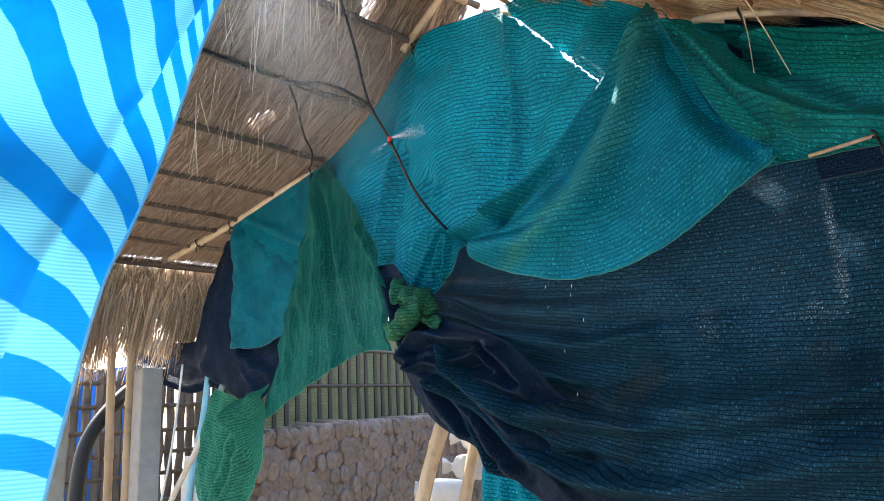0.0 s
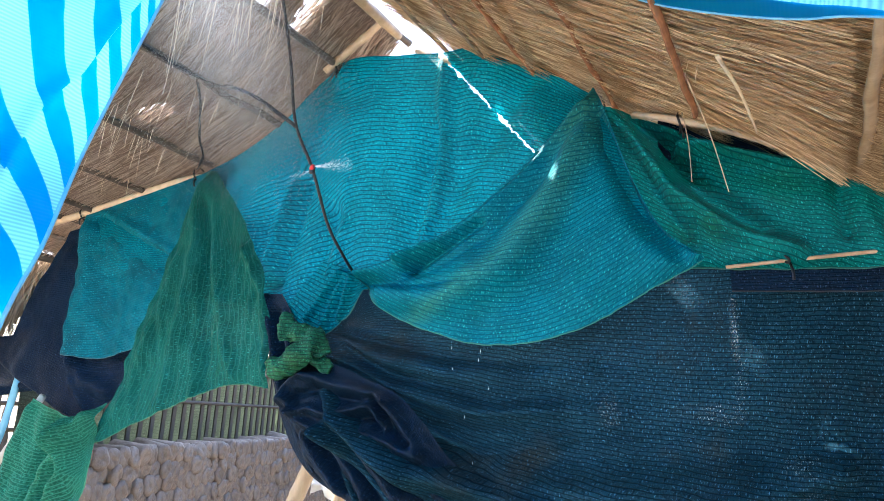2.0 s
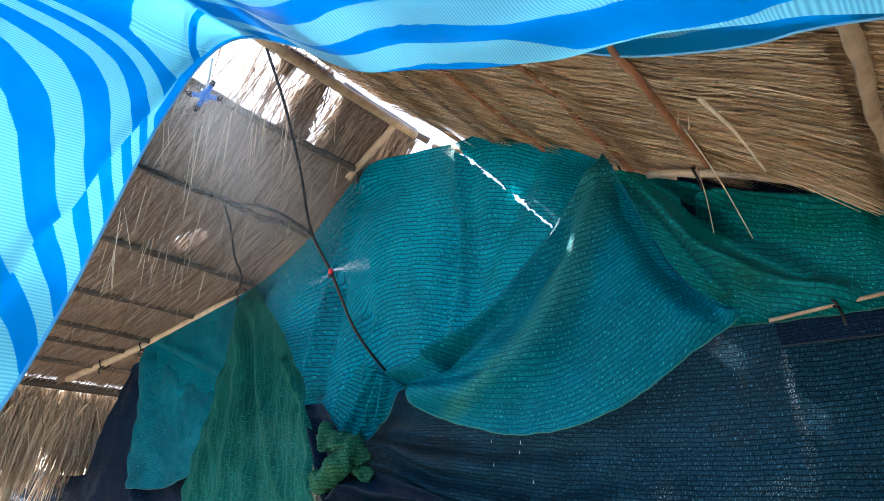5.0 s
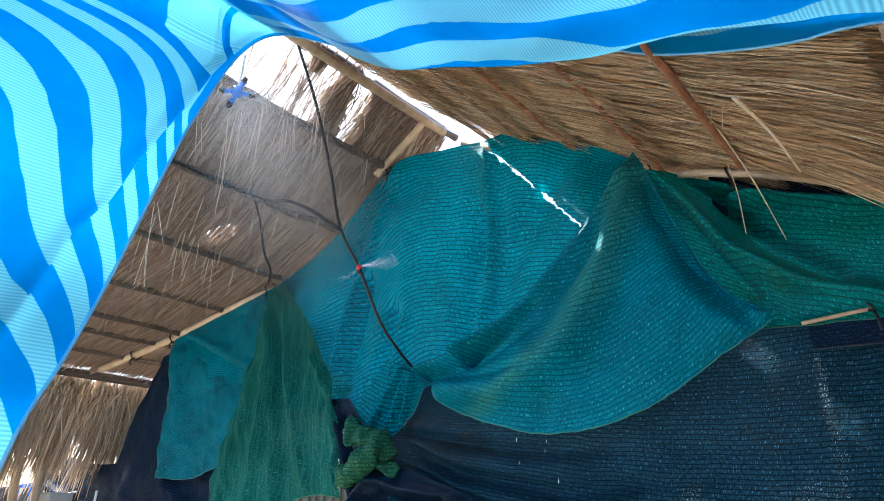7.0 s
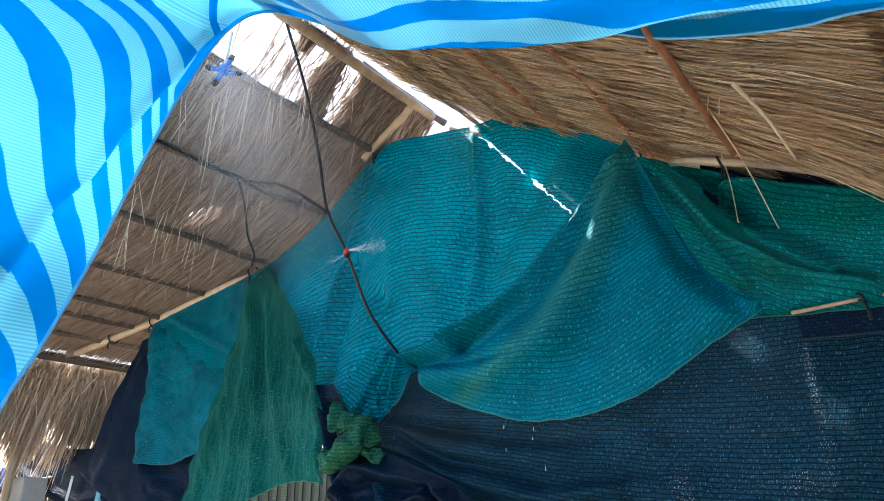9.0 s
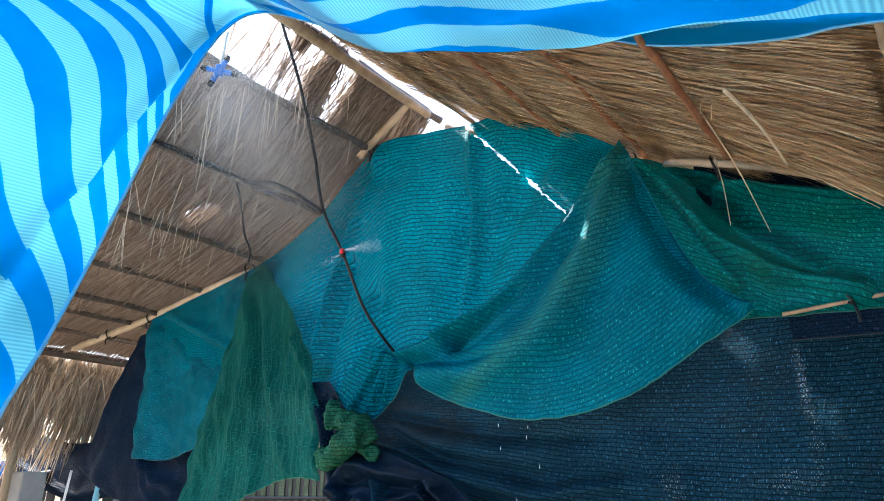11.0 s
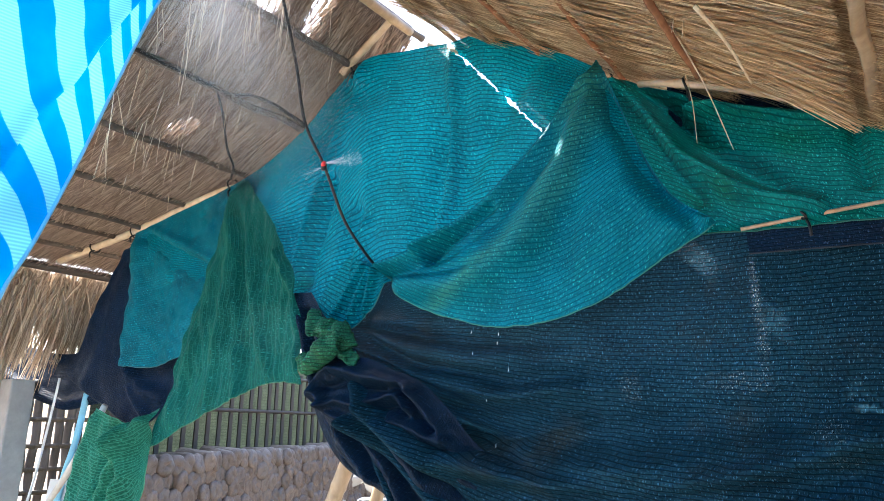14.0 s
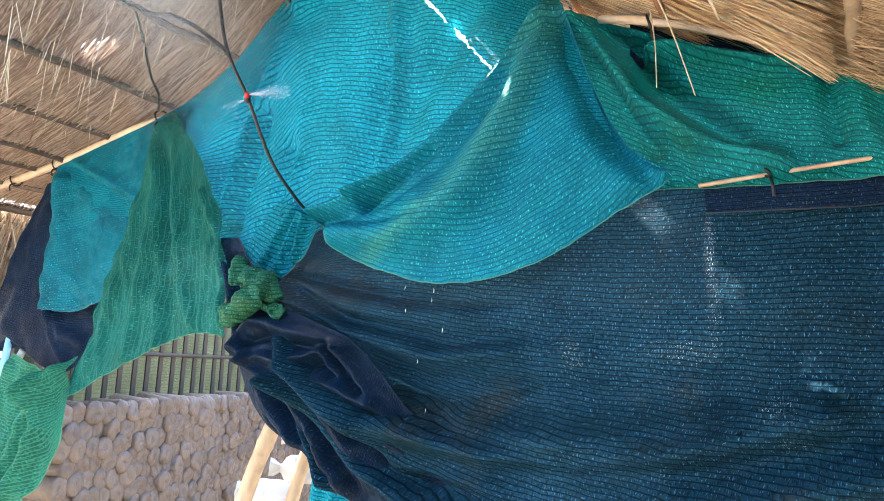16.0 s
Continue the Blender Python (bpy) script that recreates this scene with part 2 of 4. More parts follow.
RUBBER = plain("black_hose_plastic", (0.004, 0.006, 0.011), 0.5)
RED = plain("red_plastic", (0.7, 0.02, 0.03), 0.3)
BLUE = plain("blue_plastic", (0.02, 0.22, 0.75), 0.3)
CYAN_PIPE = plain("light_blue_pvc", (0.22, 0.55, 0.75), 0.35)
GREY_PVC = plain("grey_plastic_pipe", (0.50, 0.48, 0.44), 0.45)
CONCRETE = plain("concrete", (0.36, 0.35, 0.34), 0.85, 0, 14.0, 0.3, 0.4)
SOIL = plain("packed_soil", (0.40, 0.31, 0.22), 0.95, 0, 3.0, 0.5, 0.6)
BAG_END = bag_material()
WHITE_FILM = plain("clear_white_plastic", (0.62, 0.64, 0.66), 0.2, 0, 25.0, 0.15, 0.5)
DARK_BATTEN = plain("dark_batten", (0.05, 0.04, 0.035), 0.6)
FAR_GREEN = plain("far_foliage", (0.06, 0.12, 0.03), 0.8, 0, 4.0, 0.6, 0.8)


def tarp_material():
    k = Mat("striped_blue_tarp")
    sep = k.n("SeparateXYZ")
    k.l(k.coord("UV"), sep.inputs[0])
    wob = k.math("MULTIPLY", k.math("SUBTRACT", k.noise(9.0, 2.0, 0.5), 0.5), 0.16)
    f = k.math("FRACT", k.math("ADD", sep.outputs[0], wob))
    band = k.ramp(k.math("ABSOLUTE", k.math("SUBTRACT", f, 0.5)), 0.235, 0.245)
    fine = k.math("FRACT", k.math("MULTIPLY", sep.outputs[1], 130.0))
    rib = k.ramp(k.math("ABSOLUTE", k.math("SUBTRACT", fine, 0.5)), 0.1, 0.4)
    pale = k.mix(rib, (0.21, 0.50, 0.64), (0.34, 0.67, 0.76))
    deep = k.mix(k.ramp(k.noise(7.0, 4.0), 0.3, 0.7), (0.005, 0.32, 0.63), (0.005, 0.37, 0.69))
    c = k.mix(band, pale, deep)
    k.set(Base_Color=c, Roughness=0.4)
    k.bump(k.math("ADD", k.noise(8.0, 3.0), k.math("MULTIPLY", rib, 0.06)), 0.5, 0.01)
    tl = k.n("BsdfTranslucent")
    k.l(c, tl.inputs[0])
    m = k.n("MixShader", Fac=0.62)
    k.l(k.b.outputs[0], m.inputs[1])
    k.l(tl.outputs[0], m.inputs[2])
    k.l(m.outputs[0], k.out.inputs[0])
    return k.m


TARP = tarp_material()
TARP_HEM = plain("tarp_hem", (0.25, 0.62, 0.85), 0.45)


# ---- mesh helpers ----
def link(name, bm, material, parent=None, label="", smooth=True):
    me = bpy.data.meshes.new(name)
    bm.normal_update()
    bm.to_mesh(me)
    bm.free()
    me.materials.append(material)
    if smooth:
        for p in me.polygons:
            p.use_smooth = True
    ob = new(name, me)
    if parent:
        ob.parent = parent
    if label:
        ob["label"] = label
    return ob


def part(name, bm, material, parent, label="", smooth=True):
    return link(name, bm, material, parent, label, smooth)


def thing(name, label, category, group="", kind="", at=(0, 0, 0)):
    ob = new(name)
    ob.location = at
    ob.empty_display_size = 0.05
    return tagged(ob, label, category, group, kind)


def spline(pts, n):
    """n points along a Catmull-Rom curve through pts, evenly by chord length."""
    p = np.array(pts, float)
    d = np.r_[0, np.cumsum(np.linalg.norm(np.diff(p, axis=0), axis=1))]
    q = np.vstack([2 * p[0] - p[1], p, 2 * p[-1] - p[-2]])
    out = []
    for s in np.linspace(0, d[-1], n):
        i = min(max(np.searchsorted(d, s) - 1, 0), len(p) - 2)
        t = (s - d[i]) / max(d[i + 1] - d[i], 1e-9)
        a, b, c, e = q[i], q[i + 1], q[i + 2], q[i + 3]
        out.append(0.5 * (2 * b + (c - a) * t + (2 * a - 5 * b + 4 * c - e) * t * t + (3 * b - a - 3 * c + e) * t ** 3))
    return np.array(out)


def tube_bm(path, radius, sides=8, steps=0, bm=None, flat=1.0):
    """A round bar along path; radius is a number or a function of 0..1."""
    bm = bm or bmesh.new()
    p = spline(path, steps) if steps else np.array(path, float)
    n = len(p)
    rings = []
    side = None
    for i in range(n):
        d = Vector(p[min(i + 1, n - 1)] - p[max(i - 1, 0)]).normalized()
        if side is None:
            side = d.orthogonal().normalized()
        side = (side - d * side.dot(d)).normalized()
        up = d.cross(side)
        r = radius(i / (n - 1)) if callable(radius) else radius
        rings.append([bm.verts.new(Vector(p[i]) + side * (r * math.cos(a)) + up * (r * flat * math.sin(a))) for a in [2 * math.pi * k / sides for k in range(sides)]])
    for a, b in zip(rings, rings[1:]):
        for k in range(sides):
            bm.faces.new((a[k], a[(k + 1) % sides], b[(k + 1) % sides], b[k]))
    bm.faces.new(rings[0][::-1])
    bm.faces.new(rings[-1])
    return bm


def bamboo_bm(path, r, node=0.28, sides=10):
    length = sum((Vector(b) - Vector(a)).length for a, b in zip(path, path[1:]))
    n = max(int(length / 0.02), 8)
    count = max(length / node, 1)

    def radius(t):
        f = (t * count + 0.37) % 1.0
        near = min(f, 1 - f) / count * length
        return r * (1.0 - 0.12 * t + 0.16 * math.exp(-(near / 0.009) ** 2)) * (1 + 0.02 * math.sin(t * 31))
    return tube_bm(path, radius, sides, n)


def pole(name, path, r, material, label, category="pole", group="", node=0.28):
    ob = link(name, bamboo_bm(path, r, node), material)
    return tagged(ob, label, category, group)


def box_bm(sx, sy, sz, at=(0, 0, 0), bevel=0.0, rot=None, bm=None):
    b = bmesh.new()
    bmesh.ops.create_cube(b, size=1.0)
    bmesh.ops.scale(b, vec=(sx, sy, sz), verts=b.verts)
    if bevel:
        bmesh.ops.bevel(b, geom=b.edges[:], offset=bevel, segments=2, affect="EDGES", profile=0.5)
    if rot:
        bmesh.ops.transform(b, matrix=rot, verts=b.verts)
    bmesh.ops.translate(b, vec=at, verts=b.verts)
    if bm is None:
        return b
    me = bpy.data.meshes.new("tmp")
    b.to_mesh(me)
    b.free()
    bm.from_mesh(me)
    bpy.data.meshes.remove(me)
    return bm


def grid_bm(P, UV=None, keep=None):
    """A sheet from an array of points (rows, columns, 3)."""
    bm = bmesh.new()
    nv, nu = P.shape[:2]
    vs = [[bm.verts.new(P[j, i]) for i in range(nu)] for j in range(nv)]
    layer = bm.loops.layers.uv.new("UVMap")
    for j in range(nv - 1):
        for i in range(nu - 1):
            if keep is not None and not keep[j, i]:
                continue
            f = bm.faces.new((vs[j][i], vs[j][i + 1], vs[j + 1][i + 1], vs[j + 1][i]))
            if UV is not None:
                for lp, (a, b) in zip(f.loops, ((j, i), (j, i + 1), (j + 1, i + 1), (j + 1, i))):
                    lp[layer].uv = UV[a, b]
    for v in [v for v in bm.verts if not v.link_faces]:
        bm.verts.remove(v)
    return bm


def poly_dist(X, Z, pts):
    """Distance from each (X, Z) to a polyline, and how far along it (0..1) the nearest place is."""
    best, along = np.full(X.shape, 1e9), np.zeros(X.shape)
    m = len(pts) - 1
    for i, ((ax, az), (bx, bz)) in enumerate(zip(pts, pts[1:])):
        dx, dz = bx - ax, bz - az
        t = np.clip(((X - ax) * dx + (Z - az) * dz) / (dx * dx + dz * dz), 0, 1)
        d = np.hypot(X - ax - t * dx, Z - az - t * dz)
        s = d < best
        best, along = np.where(s, d, best), np.where(s, (i + t) / m, along)
    return best, along


def soft_noise(X, Z, scale, seed):
    return np.array([[noise.noise((x * scale, z * scale, seed)) for x, z in zip(a, b)] for a, b in zip(X, Z)])


def cloth(name, label, category, top, bottom, y, material, folds=(), nu=120, nv=60, rough=0.012, sag=0.0, lean=0.0, uvmix=0.5, seed=0.0, slant=0.0, bulge=0.0, weave=None, crinkle=(0, 1, 1), back=0.0):
    """A hung net between two curves in the plane of the gable. folds: (points, height towards the room, width, fade); negative heights are hollows."""
    a, b = spline(top, nu), spline(bottom, nu)
    v = np.linspace(0, 1, nv)[:, None]
    X = a[None, :, 0] * (1 - v) + b[None, :, 0] * v
    Z = a[None, :, 1] * (1 - v) + b[None, :, 1] * v
    X = X + bulge * np.sin(np.pi * v) * np.linspace(0, 1, nu)[None, :] ** 2
    edge = np.clip(np.minimum(v * 14, 1), 0.15, 1)
    out = np.zeros(X.shape)
    for pts, h, w, fade in folds:
        d, s = poly_dist(X, Z, pts)
        out += h * np.exp(-(d / w) ** 2) * (1 - fade * s)
    out += rough * (soft_noise(X, Z, 5.0, seed + 3.1) + 0.5 * soft_noise(X, Z, 14.0, seed + 7.7)) + sag * np.sin(np.pi * v) + lean * v
    out += crinkle[0] * np.array([[noise.noise((x * crinkle[1], z * crinkle[2], seed + 5.0)) for x, z in zip(p, q)] for p, q in zip(X, Z)]) if crinkle[0] else 0.0
    Y = y - out * edge + back * np.linspace(0, 1, nu)[None, :] ** 2
    ripple = 0.004 * soft_noise(X, Z, 30.0, seed + 1.3) * (v > 0.97)
    P = np.dstack([X, Y, Z + ripple])
    local = np.hypot(a[:, 0] - b[:, 0], a[:, 1] - b[:, 1])
    length = uvmix * local + (1 - uvmix) * local.mean()
    run = np.r_[0, np.cumsum(np.hypot(*np.diff((a + b) / 2, axis=0).T))]
    U = np.broadcast_to(run[None, :], X.shape)
    V = weave(X, Z) if weave else v * length[None, :] + slant * U
    ob = link(name, grid_bm(P, np.dstack([U, V])), material)
    tint = HEMS.get(material.name)
    if tint:
        edge = [tuple(p) for p in P[-1][::3]]
        part("hem", tube_bm(edge, lambda t: 0.0018 + 0.0014 * noise.noise((t * 40, seed, 0)), 6), tint, ob, "thicker stitched hem")
    return tagged(ob, label, category)


HEMS = {"teal_shade_net": plain("teal_selvage", (0.01, 0.14, 0.14), 0.6), "blue_teal_shade_net": plain("pale_green_selvage", (0.02, 0.20, 0.17), 0.6),
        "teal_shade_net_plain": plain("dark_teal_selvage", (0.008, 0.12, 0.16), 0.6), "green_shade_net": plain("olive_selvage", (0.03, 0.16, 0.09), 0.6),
        "wet_green_shade_net": plain("green_selvage", (0.05, 0.26, 0.15), 0.6), "navy_shade_net": plain("navy_selvage", (0.006, 0.02, 0.045), 0.6), "green_teal_shade_net": plain("green_teal_selvage", (0.008, 0.13, 0.11), 0.6),
        "dark_shade_net": plain("dark_selvage", (0.006, 0.014, 0.03), 0.6), "wet_navy_net": plain("wet_navy_selvage", (0.005, 0.014, 0.032), 0.6)}


# ---- ground ----
def ground():
    n = 90
    r = np.r_[np.linspace(-8, 8, n - 8)]
    ax = np.r_[-600, -120, -40, -16, r, 16, 40, 120, 600]
    X, Y = np.meshgrid(ax, ax)
    Z = 0.03 * soft_noise(X, Y, 1.1, 5.0) * (np.hypot(X, Y) < 12)
    tagged(link("ground", grid_bm(np.dstack([X, Y, Z])), SOIL), "bare packed brown soil around the hut", "ground", kind="structure")


ground()

# ---- roof form ----
RIDGE_X, RIDGE_Z, WALL_Y = -1.51, 2.96, 1.75
LEFT_X = [-4.0, -3.7, -2.98, -2.33, -1.98, -1.7, -1.51]
LEFT_Z = [2.18, 2.33, 2.40, 2.50, 2.64, 2.83, 2.96]


def roof_z(x):
    return float(np.interp(x, LEFT_X, LEFT_Z)) if x < RIDGE_X else RIDGE_Z - 0.5 * (x - RIDGE_X)


def ragged(y, seed):
    return noise.noise((y * 4.0, seed, 0.0)) * 0.5 + noise.noise((y * 19.0, seed, 2.0)) * 0.5


def slot(x, y):
    """The open slot beside the ridge pole."""
    return RIDGE_X - 0.02 < x < RIDGE_X + (0.06 + 0.035 * ragged(y, 1.0) if y > 1.37 else 0.012) + 0.16 * max(0, (y - 1.60) / 0.25)


def opening(x, y):
    """The torn places near the ridge, along the ridge pole and at single holes."""
    if slot(x, y):
        return True
    if -1.735 + 0.02 * ragged(y, 3.0) < x < RIDGE_X:
        if y < 1.10 + 0.10 * ragged(x * 4, 4.0):
            return True
        if y < 1.33 and x < -1.575 + 0.09 * ragged(y, 5.0):
            return True
        s = y + 0.35 * (x + 1.6)
        if 1.275 < s < 1.335 + 0.03 * ragged(x * 6, 7.0) and x < -1.54:
            return True
        if 1.415 < s < 1.485 + 0.04 * ragged(x * 7, 9.0) and x < -1.53:
            return True
    for cx, cy in ((-1.91, 1.08), (-1.93, 1.11), (-2.22, 1.20), (-2.24, 1.17), (-2.19, 1.23)):
        if math.hypot(x - cx, y - cy) < 0.014:
            return True
    if math.hypot((x + 2.20) / 0.075, (y - 1.37 - 0.5 * (x + 2.2)) / 0.040) < 1:
        return True
    return False


def straw_run(bm, p, q, width, sag=0.0, face=Vector((0, 0, 1))):
    """One flat straw of two lengths from p to q."""
    p, q = Vector(p), Vector(q)
    side = (q - p).cross(face)
    side = (side.normalized() if side.length > 1e-6 else Vector((0, 1, 0))) * width * 0.5
    mid = (p + q) / 2 - Vector((0, 0, sag))
    a = [bm.verts.new(v) for v in (p - side, p + side, mid - side, mid + side, q - side * 0.4, q + side * 0.4)]
    bm.faces.new((a[0], a[1], a[3], a[2]))
    bm.faces.new((a[2], a[3], a[5], a[4]))


def droop(x, y):
    """How far the heavy loose panel hangs at its free end."""
    u, v = min(max((x + 0.50) / 0.35, 0), 1), min(max((y - 1.25) / 0.45, 0), 1)
    return 0.06 * u * u * v * v if x < -0.06 else 0.0


ROOF = thing("thatched_roof", "dry straw thatch roof on bamboo poles, torn along the ridge", "roof", at=(RIDGE_X, 1.2, RIDGE_Z))


def thatch_row(x0, x1, y0, y1, straw, batten, label, seed, count, over=0.10, r=0.008, flare=0.0, slope=roof_z, holes=True, down=0.012, wide=1.0):
    """One row of thatch, from the batten x0 (upper) to x1 (lower), sewn to its batten."""
    rng = random.Random(seed)
    inv = ROOF.location.copy()
    sgn = 1 if x1 > x0 else -1
    nx, ny = max(int(abs(x1 - x0) / 0.02), 4), max(int((y1 - y0) / 0.02), 10)
    xs, ys = np.linspace(x0 - sgn * 0.04, x1 + sgn * 0.04, nx), np.linspace(y0, y1, ny)
    top, keep = np.zeros((ny, nx, 3)), np.ones((ny - 1, nx - 1), bool)
    for j, yy in enumerate(ys):
        for i, xx in enumerate(xs):
            top[j, i] = Vector((xx, yy, slope(xx) - droop(xx, yy) + 0.046 + 0.01 * noise.noise((xx * 6, yy * 6, seed)))) - inv
            if holes and j < ny - 1 and i < nx - 1 and opening(xx, yy):
                keep[j, i] = False
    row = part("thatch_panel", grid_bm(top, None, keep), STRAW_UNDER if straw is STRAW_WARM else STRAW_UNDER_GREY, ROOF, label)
    s = row.modifiers.new("thickness", "SOLIDIFY")
    s.thickness, s.offset = 0.04, 0.0
    bm = bmesh.new()
    for k in range(count):
        yy = rng.uniform(y0, y1)
        xa = x0 + (x1 - x0) * rng.uniform(-0.15, 0.6)
        xb = xa + (x1 - x0) * rng.uniform(0.45, 0.75) + sgn * rng.uniform(0, over)
        if (xb - x1) * sgn > over:
            xb = x1 + sgn * rng.uniform(0, over)
        if holes and (opening(xa, yy) or opening((xa + xb) / 2, yy) or opening(xb, yy)) and (rng.random() < (0.975 if yy < 1.14 else 0.88) or slot(xa, yy) or slot((xa + xb) / 2, yy) or slot(xb, yy)):
            continue
        ya, yb = yy, yy + rng.gauss(0, 0.045 if x0 == -1.51 else 0.022) + flare * (yy - (y0 + y1) / 2)
        lift = rng.uniform(-down, 0.018)
        past = max(0.0, (xb - x1) * sgn)
        straw_run(bm, Vector((xa, ya, slope(xa) - droop(xa, ya) + lift + 0.008)) - inv, Vector((xb, yb, slope(xb) - droop(xb, yb) + lift - past * 0.35 - rng.uniform(0, 0.012))) - inv, wide * rng.uniform(0.002, 0.005), rng.uniform(-0.005, 0.008))
    part("straw", bm, straw, row, "dense dry straw running down the slope")["kind"] = "stuff"
    if batten:
        path = [Vector((x0 + rng.gauss(0, 0.002), y, slope(x0) - down - 0.010 + rng.gauss(0, 0.002))) - inv for y in np.linspace(y0, y1 + 0.02, 9)]
        part("batten", tube_bm([tuple(v) for v in path], lambda t: r * (1 + 0.07 * math.sin(t * 60 + seed)), 8, 60, None, 0.6), batten, row)
    return row


Y_FAR = 1.86
left_rows = [-1.51, -1.70, -1.96, -2.26, -2.61, -2.92, -3.11, -3.38, -3.70]
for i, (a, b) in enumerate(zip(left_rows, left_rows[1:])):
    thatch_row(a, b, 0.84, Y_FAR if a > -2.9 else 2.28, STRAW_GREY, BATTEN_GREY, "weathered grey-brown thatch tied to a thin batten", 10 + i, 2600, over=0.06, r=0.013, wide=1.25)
right_rows = [-1.44, -1.30, -1.13, -0.97, -0.73, -0.485]
for i, (a, b) in enumerate(zip(right_rows, right_rows[1:])):
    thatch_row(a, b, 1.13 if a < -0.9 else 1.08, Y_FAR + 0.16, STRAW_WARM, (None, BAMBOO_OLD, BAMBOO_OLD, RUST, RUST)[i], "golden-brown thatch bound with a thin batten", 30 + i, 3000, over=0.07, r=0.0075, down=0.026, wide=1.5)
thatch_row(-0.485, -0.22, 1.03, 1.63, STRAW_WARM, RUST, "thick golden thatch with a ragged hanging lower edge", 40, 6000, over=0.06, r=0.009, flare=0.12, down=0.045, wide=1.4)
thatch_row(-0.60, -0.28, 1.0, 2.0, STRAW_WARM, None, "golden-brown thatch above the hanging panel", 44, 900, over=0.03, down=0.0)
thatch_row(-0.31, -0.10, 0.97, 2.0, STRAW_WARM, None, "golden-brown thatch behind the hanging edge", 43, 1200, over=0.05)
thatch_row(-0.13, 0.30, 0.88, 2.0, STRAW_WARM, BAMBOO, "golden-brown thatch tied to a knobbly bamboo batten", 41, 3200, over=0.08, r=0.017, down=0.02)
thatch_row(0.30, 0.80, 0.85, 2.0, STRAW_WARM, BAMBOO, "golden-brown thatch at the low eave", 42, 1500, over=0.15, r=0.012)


def eave_fringe():
    rng = random.Random(77)
    row = thing("thatch_fringe", "ragged straw fringe hanging from the dark eave pole", "thatch fringe", at=(-3.70, 1.4, 2.3))
    inv = row.location
    bm = bmesh.new()
    for k in range(7600):
        y = rng.uniform(0.7, 2.35)
        a = Vector((-3.70 - rng.uniform(0, 0.12), y, 2.30 - rng.uniform(0, 0.12)))
        ln = rng.uniform(0.12, 0.60) * (0.8 + 1.3 * ragged(y, 6.0))
        if ragged(y * 1.3, 12.0) > 0.10 and rng.random() < 0.85:
            continue
        b = a + Vector((-0.42 * ln + rng.gauss(0, 0.03), rng.gauss(0, 0.04), -0.9 * ln))
        straw_run(bm, a - inv, b - inv, rng.uniform(0.004, 0.008), -0.01, Vector((1, 0, 0.3)))
    part("straw", bm, STRAW_FRINGE, row, "loose brown straw ends")["kind"] = "stuff"
    part("batten", tube_bm([tuple(Vector((-3.70, y, 2.295)) - inv) for y in (0.6, 1.2, 1.8, 2.3)], 0.022, 8, 30), DARK_BATTEN, row)


eave_fringe()


def loose_straws():
    rng = random.Random(5)
    bm = bmesh.new()
    for k in range(110):
        x = rng.choice((-1.70, -1.96, -2.0, -2.26, -2.26, -2.61)) + rng.gauss(0, 0.05)
        y = rng.uniform(0.9, 1.62)
        z = roof_z(x)
        ln = rng.uniform(0.03, 0.17) * (0.6 if x < -2.4 else 1.0)
        straw_run(bm, (x, y, z), (x - ln * rng.uniform(0.1, 0.4), y + rng.gauss(0.0, 0.008), z - ln), rng.uniform(0.0009, 0.0018), 0.0, Vector((0.6, -0.8, 0)))
    for x, y, ln in ((-1.76, 1.12, 0.20), (-1.74, 1.16, 0.26), (-1.72, 1.25, 0.24), (-1.70, 1.28, 0.20), (-1.80, 1.10, 0.30), (-1.84, 1.05, 0.18), (-1.66, 1.33, 0.22), (-2.15, 1.10, 0.2), (-2.3, 1.18, 0.18)):
        for j in range(3):
            straw_run(bm, (x + rng.gauss(0, 0.01), y + rng.gauss(0, 0.01), roof_z(x)), (x + rng.gauss(0, 0.02), y + rng.gauss(0, 0.02), roof_z(x) - ln * rng.uniform(0.7, 1.1)), 0.002, 0.0, Vector((0.6, -0.8, 0)))
    tagged(link("loose_straw", bm, STRAW_PALE), "pale loose straws hanging from the torn thatch", "straw", kind="stuff")


loose_straws()

# ---- roof poles ----
pole("ridge_pole", [(-1.51, 0.4, 2.93), (-1.51, 1.0, 2.925), (-1.505, 1.80, 2.93)], 0.018, BAMBOO, "bamboo ridge pole under the gap in the thatch")
pole("gable_rafter", [(-3.62, 1.73, 2.315), (-2.98, 1.725, 2.375), (-2.42, 1.725, 2.458), (-2.2, 1.775, 2.48), (-1.97, 1.81, 2.555), (-1.70, 1.81, 2.76)], 0.016, BAMBOO_PALE, "bent pale bamboo rafter carrying the net", "rafter")
pole("upper_rafter", [(-1.74, 1.70, 2.79), (-1.60, 1.70, 2.875), (-1.50, 1.70, 2.94)], 0.014, BAMBOO_PALE, "short pale bamboo rafter below the ridge", "rafter")
pole("right_rafter", [(-1.45, 1.84, 2.88), (-0.78, 1.815, 2.53), (-0.66, 1.77, 2.478), (-0.55, 1.75, 2.437), (-0.30, 1.75, 2.33), (0.6, 1.78, 1.88)], 0.011, BAMBOO_PALE, "pale bamboo rafter behind the draped net", "rafter")
pole("net_rail", [(-0.44, 1.748, 2.022), (-0.12, 1.742, 2.042), (0.6, 1.75, 2.08)], 0.0048, BAMBOO, "thin bamboo rail holding the hem of the green net", "rail")

